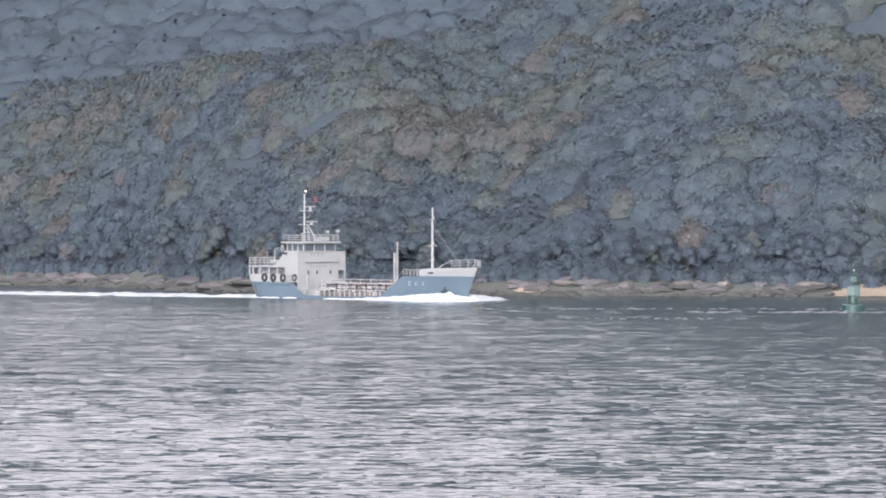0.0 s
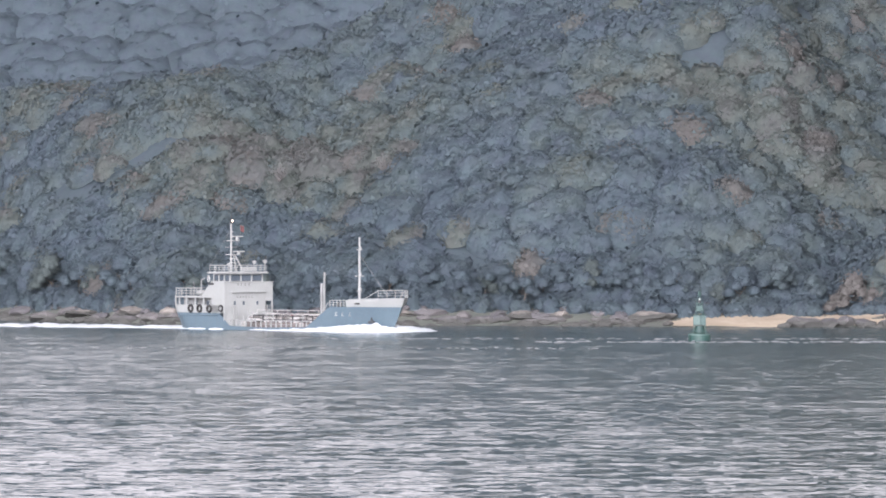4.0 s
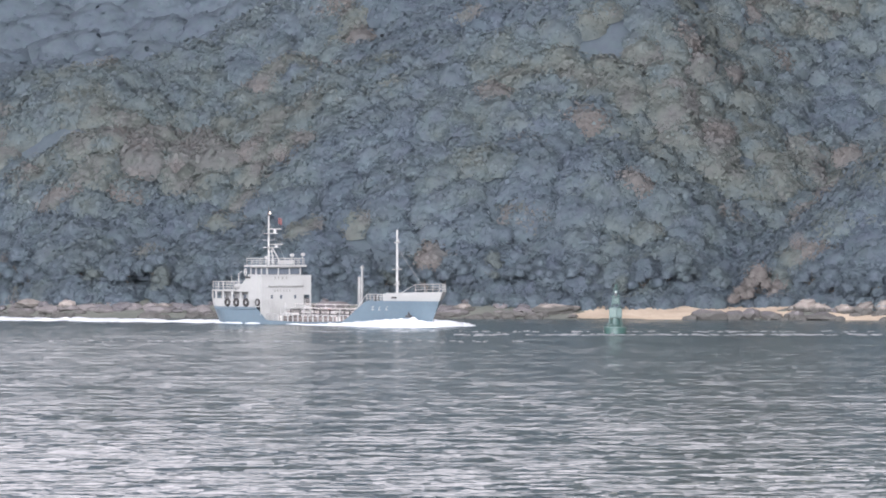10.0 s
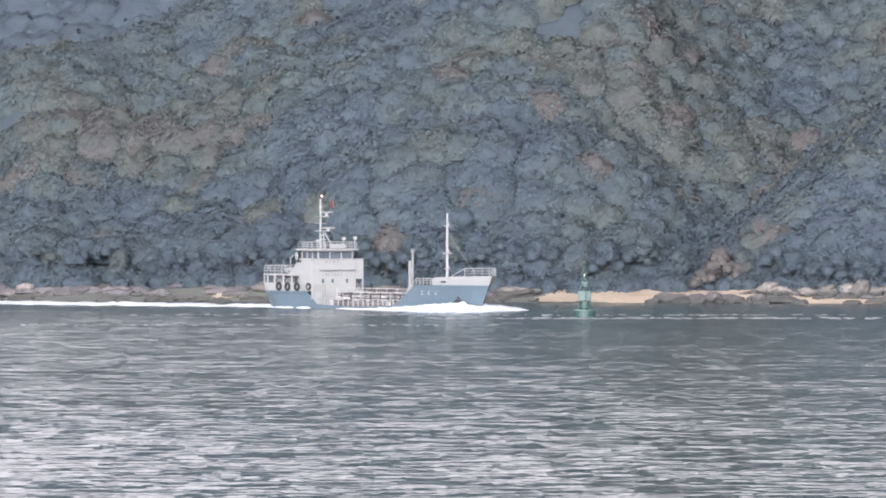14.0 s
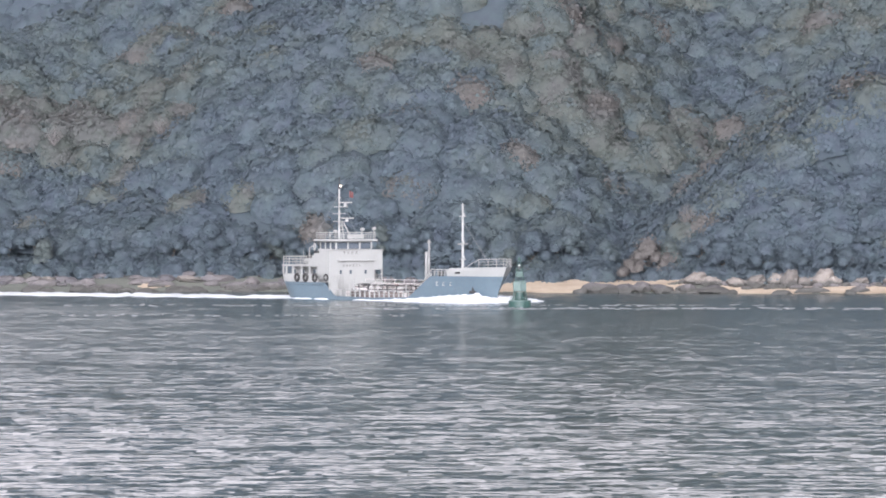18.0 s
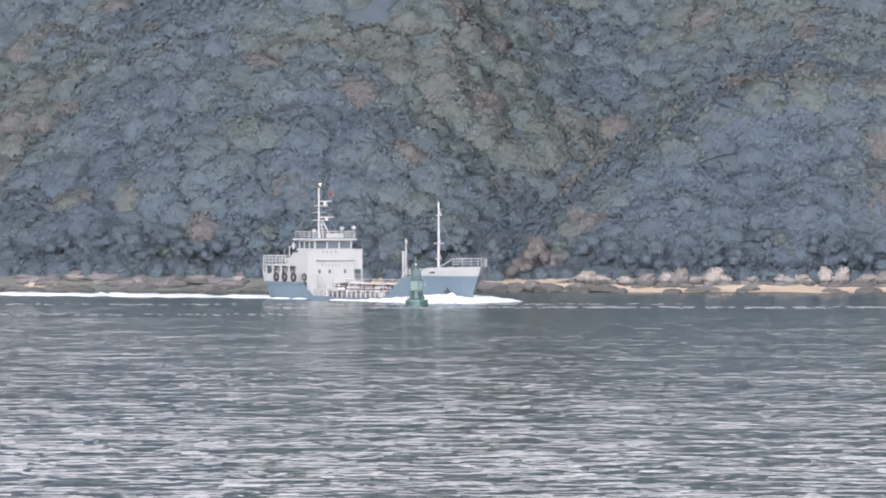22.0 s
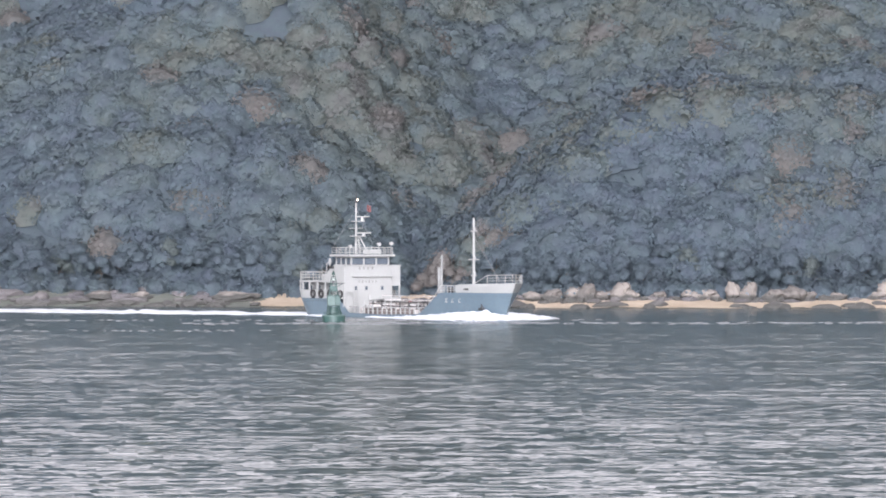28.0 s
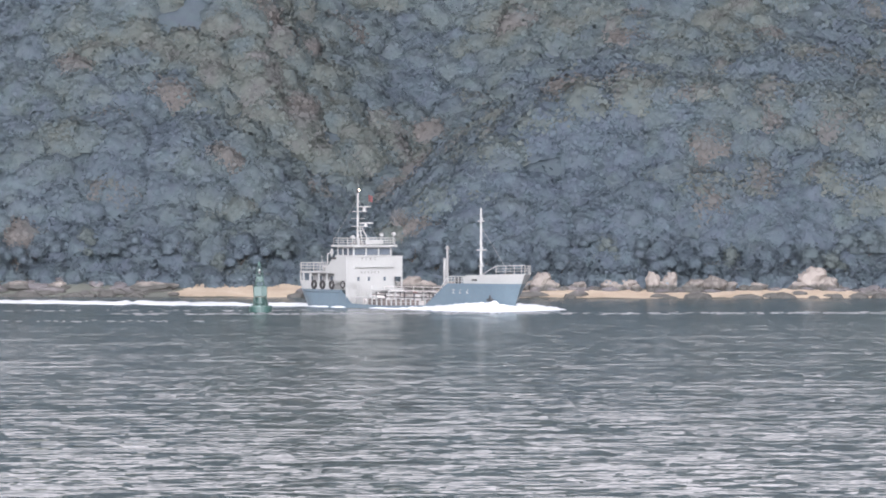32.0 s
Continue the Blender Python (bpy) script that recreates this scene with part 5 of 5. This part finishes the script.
def build_rocks():
    r = random.Random(9)
    k = 0
    # low dark shelf rocks along the whole water's edge
    for x in np.arange(-135, 130, 1.9):
        for _ in range(1 if x > 15 else 2):
            xx = float(x) + r.uniform(-1, 1)
            if 18 < xx < 33 or (58 < xx < 100 and r.random() < 0.7):
                continue
            k += 1
            s = r.uniform(0.7, 1.7)
            rock(ROCKS_DARK, xx, r.uniform(-1.5, 8.0 if xx < 15 else 2.0), s, k, "dark weed-stained shore rock at the waterline", "shore rocks", 0.3, r.uniform(1.0, 1.8))
    # paler rocks at the foot of the trees
    for x in np.arange(-135, 128, 2.6):
        xx = float(x) + r.uniform(-1.2, 1.2)
        if 18 < xx < 115:
            continue
        k += 1
        s = r.uniform(0.5, 1.1)
        rock(ROCKS_DARK, xx, r.uniform(8, 13) if xx < 18 else r.uniform(5.5, 11), s, k, "weathered granite boulder below the trees", "granite boulders", 0.2, r.uniform(1.0, 1.5))
    # flat pale ledges along the top of the western shelf
    for x0, x1, top in ((-26, -20.5, 2.3), (-8, -2.5, 2.3), (-1.5, 2.5, 2.2), (9.7, 18.3, 2.3), (-92, -82, 1.7), (-78, -71, 1.9), (-69, -63, 2.6), (-62, -58, 2.5), (-118, -111, 1.8), (-105, -98, 1.7), (-47, -43, 2.1)):
        k += 1
        fixed_rock(LEDGES, x0, x1, 7.5, top, k, "flat pale sandstone ledge on the shelf", "rock ledges")
    # pale boulders above the narrow beach, in uneven heaps
    for x0, x1, top in ((50.2, 53.8, 3.1), (52.6, 56.2, 2.4), (50.6, 53.0, 2.0), (56.2, 59.8, 2.3), (58.8, 62.4, 2.6), (62.0, 66.4, 3.0), (64.0, 67.0, 3.6), (65.6, 70.2, 2.6), (69.0, 72.2, 3.7), (70.6, 73.6, 2.6), (74.5, 77.4, 2.3),
                       (79.2, 82.2, 2.6), (81.4, 85.2, 2.7), (85.8, 88.2, 3.9), (88.2, 90.6, 3.8), (86.4, 90.0, 2.4), (91.0, 94.8, 2.7), (93.8, 98.2, 3.2), (96.6, 99.4, 2.3), (100.5, 104.0, 2.2), (108.4, 112.8, 4.5), (111.2, 114.6, 3.2), (106.4, 109.6, 2.3)):
        k += 1
        fixed_rock(ROCKS_PALE, x0, x1, 7.6 + r.uniform(-1.2, 1.0), top, k, "pale granite boulder between the sand strip and the trees", "granite boulders")
        for _ in range(2):
            k += 1
            rock(ROCKS_PALE, r.uniform(x0 - 0.8, x1 + 0.8), r.uniform(5.6, 6.6), r.uniform(0.5, 0.95), k, "small pale granite boulder heaped against larger ones", "granite boulders", 0.1, r.uniform(1.0, 1.5))
    for x in np.arange(56, 124, 1.7):
        k += 1
        rock(ROCKS_DARK, float(x) + r.uniform(-0.7, 0.7), r.uniform(5.0, 6.8), r.uniform(0.45, 0.95), k, "dark rock at the back of the sand strip", "shore rocks", 0.2, r.uniform(1.1, 1.9))
    # low dark outcrop on the cove beach
    for x0, x1, top in ((34.7, 40.5, 1.5), (39.5, 43.4, 1.3), (42.4, 45.6, 1.7), (45.2, 48.8, 1.2), (48.6, 52.4, 1.4), (51.6, 57.0, 1.3)):
        k += 1
        fixed_rock(ROCKS_DARK, x0, x1, -0.4, top, k, "low dark rock outcrop in front of the sand beach", "beach outcrop")
    return k


build_rocks()


# ---- trees standing along the shore ----
def build_tree(kind, seed, label, pale=False):
    r = random.Random(seed)
    t = new("tree")
    bm = B()
    h = 3.1
    pts = [Vector((0, 0, -0.4)), Vector((r.uniform(-.3, .3), r.uniform(-.3, .3), 1.1)), Vector((r.uniform(-.6, .6), r.uniform(-.6, .6), 2.2)), Vector((r.uniform(-.7, .7), r.uniform(-.7, .7), h))]
    for i, (a, b) in enumerate(zip(pts, pts[1:])):
        tube(bm, a, b, 0.26 - 0.06 * i, 0.20 - 0.06 * i, 8)
    for i in range(7):
        a = r.uniform(0, 6.28)
        p = pts[2].lerp(pts[3], r.uniform(-0.4, 0.9))
        tube(bm, p, p + Vector((math.cos(a) * r.uniform(1, 2.2), math.sin(a) * r.uniform(1, 2.2), r.uniform(0.8, 2.2))), 0.09, 0.03, 6)
    part("trunk", bm, PALE_BARK if pale else BARK, t)
    rad = 3.4
    crown = assemble("crown", TWIGS if pale else CROWNS, [(0, 0, h + 0.9, rad, rad * (1.2 if pale else 1.05), r.uniform(0, 6), kind, {0: 0.12, 1: 0.2, 2: 0.34, 3: 0.5}.get(seed % 4, 0.3))], PALE_BARK if pale else HAZED_LEAVES)
    crown.parent = t
    return tagged(t, label, "tree", "trees along the shore")


def build_shore_trees():
    r = random.Random(33)
    kinds = [build_tree(i, 700 + i, lab) for i, lab in enumerate(("dark evergreen tree leaning over the shore rocks", "dense green tree beside the shore rocks", "olive-green broadleaf tree above the beach", "russet-tinged tree above the shore rocks"))]
    kinds.append(build_tree(0, 710, "pale leafless tree above the shore", True))
    kinds.append(build_tree(1, 711, "pale leafless tree above the shore", True))
    used = set()
    bush = assemble("tawny_thicket", CROWNS, [(0, 0, 3.0, 3.0, 3.8, 0.4, 2, 0.97), (2.8, 0.8, 2.2, 2.6, 2.9, 1.4, 4, 0.95), (-2.4, 0.5, 1.8, 2.1, 2.3, 2.4, 1, 0.99)], HAZED_LEAVES)
    bush.matrix_basis = pose(45.4, float(shore_y(45.4)) + 13.0, float(land_z(45.4, float(shore_y(45.4)) + 13.0)))
    tagged(bush, "pale tawny thicket at the end of the sand beach", "bush")
    k = 0
    for x in np.arange(-138, 140, 3.6):
        k += 1
        xx = float(x) + r.uniform(-1.2, 1.2)
        d = r.uniform(15.5, 19.5) if xx < 55 else r.uniform(11.5, 16)
        y = float(shore_y(xx)) + d
        i = r.choice((0, 0, 1, 1, 1, 2, 3))
        if 42.0 < xx < 49.0:
            i = 3
        s = r.uniform(0.6, 1.0)
        m = pose(xx, y, float(land_z(xx, y)) - 0.2, 0, 0, r.uniform(0, 360))
        if i in used:
            t = copy_thing(kinds[i], m)
        else:
            t = kinds[i]
            t.matrix_basis = m
            used.add(i)
        t.scale = (s, s, s * r.uniform(0.85, 1.1))
    for i, t in enumerate(kinds):
        if i not in used:
            y = float(shore_y(-150.0 - 6 * i)) + 17
            t.matrix_basis = pose(-150.0 - 6 * i, y, float(land_z(-150.0 - 6 * i, y)) - 0.2)


build_shore_trees()


# ---- what moves ----
def motions():
    rows = [(t, pose(x, y, 0.0, 0, 0, -turn)) for t, x, y, turn in SHIP_ROWS]
    for thing in (ship, bow_wave, side_wash):
        walk(thing, rows)
    # the wake lies along the track made good, which the set of the stream turns off the heading
    tail = [(t, x - 21.5 * math.cos(radians(turn)), y + 21.5 * math.sin(radians(turn)), turn) for t, x, y, turn in SHIP_ROWS]
    walk(stern_wake, [(t, pose(x, y, 0.0, 0, 0, -36.0)) for t, x, y, turn in tail])
    walk(buoy, [(t, pose(22.0, 1067.0, 0.05 * math.sin(1.9 * t), 1.6 * math.sin(1.7 * t), 1.2 * math.sin(1.3 * t + 1), 0)) for t in np.arange(0, 32.1, 0.5)])
    walk(water, [(0, pose(0, 0, 0)), (32, pose(7.0, -18.0, 0))])
    walk(crests, [(0, pose(0, 0, 0)), (32, pose(2.0, -4.0, 0))])


motions()
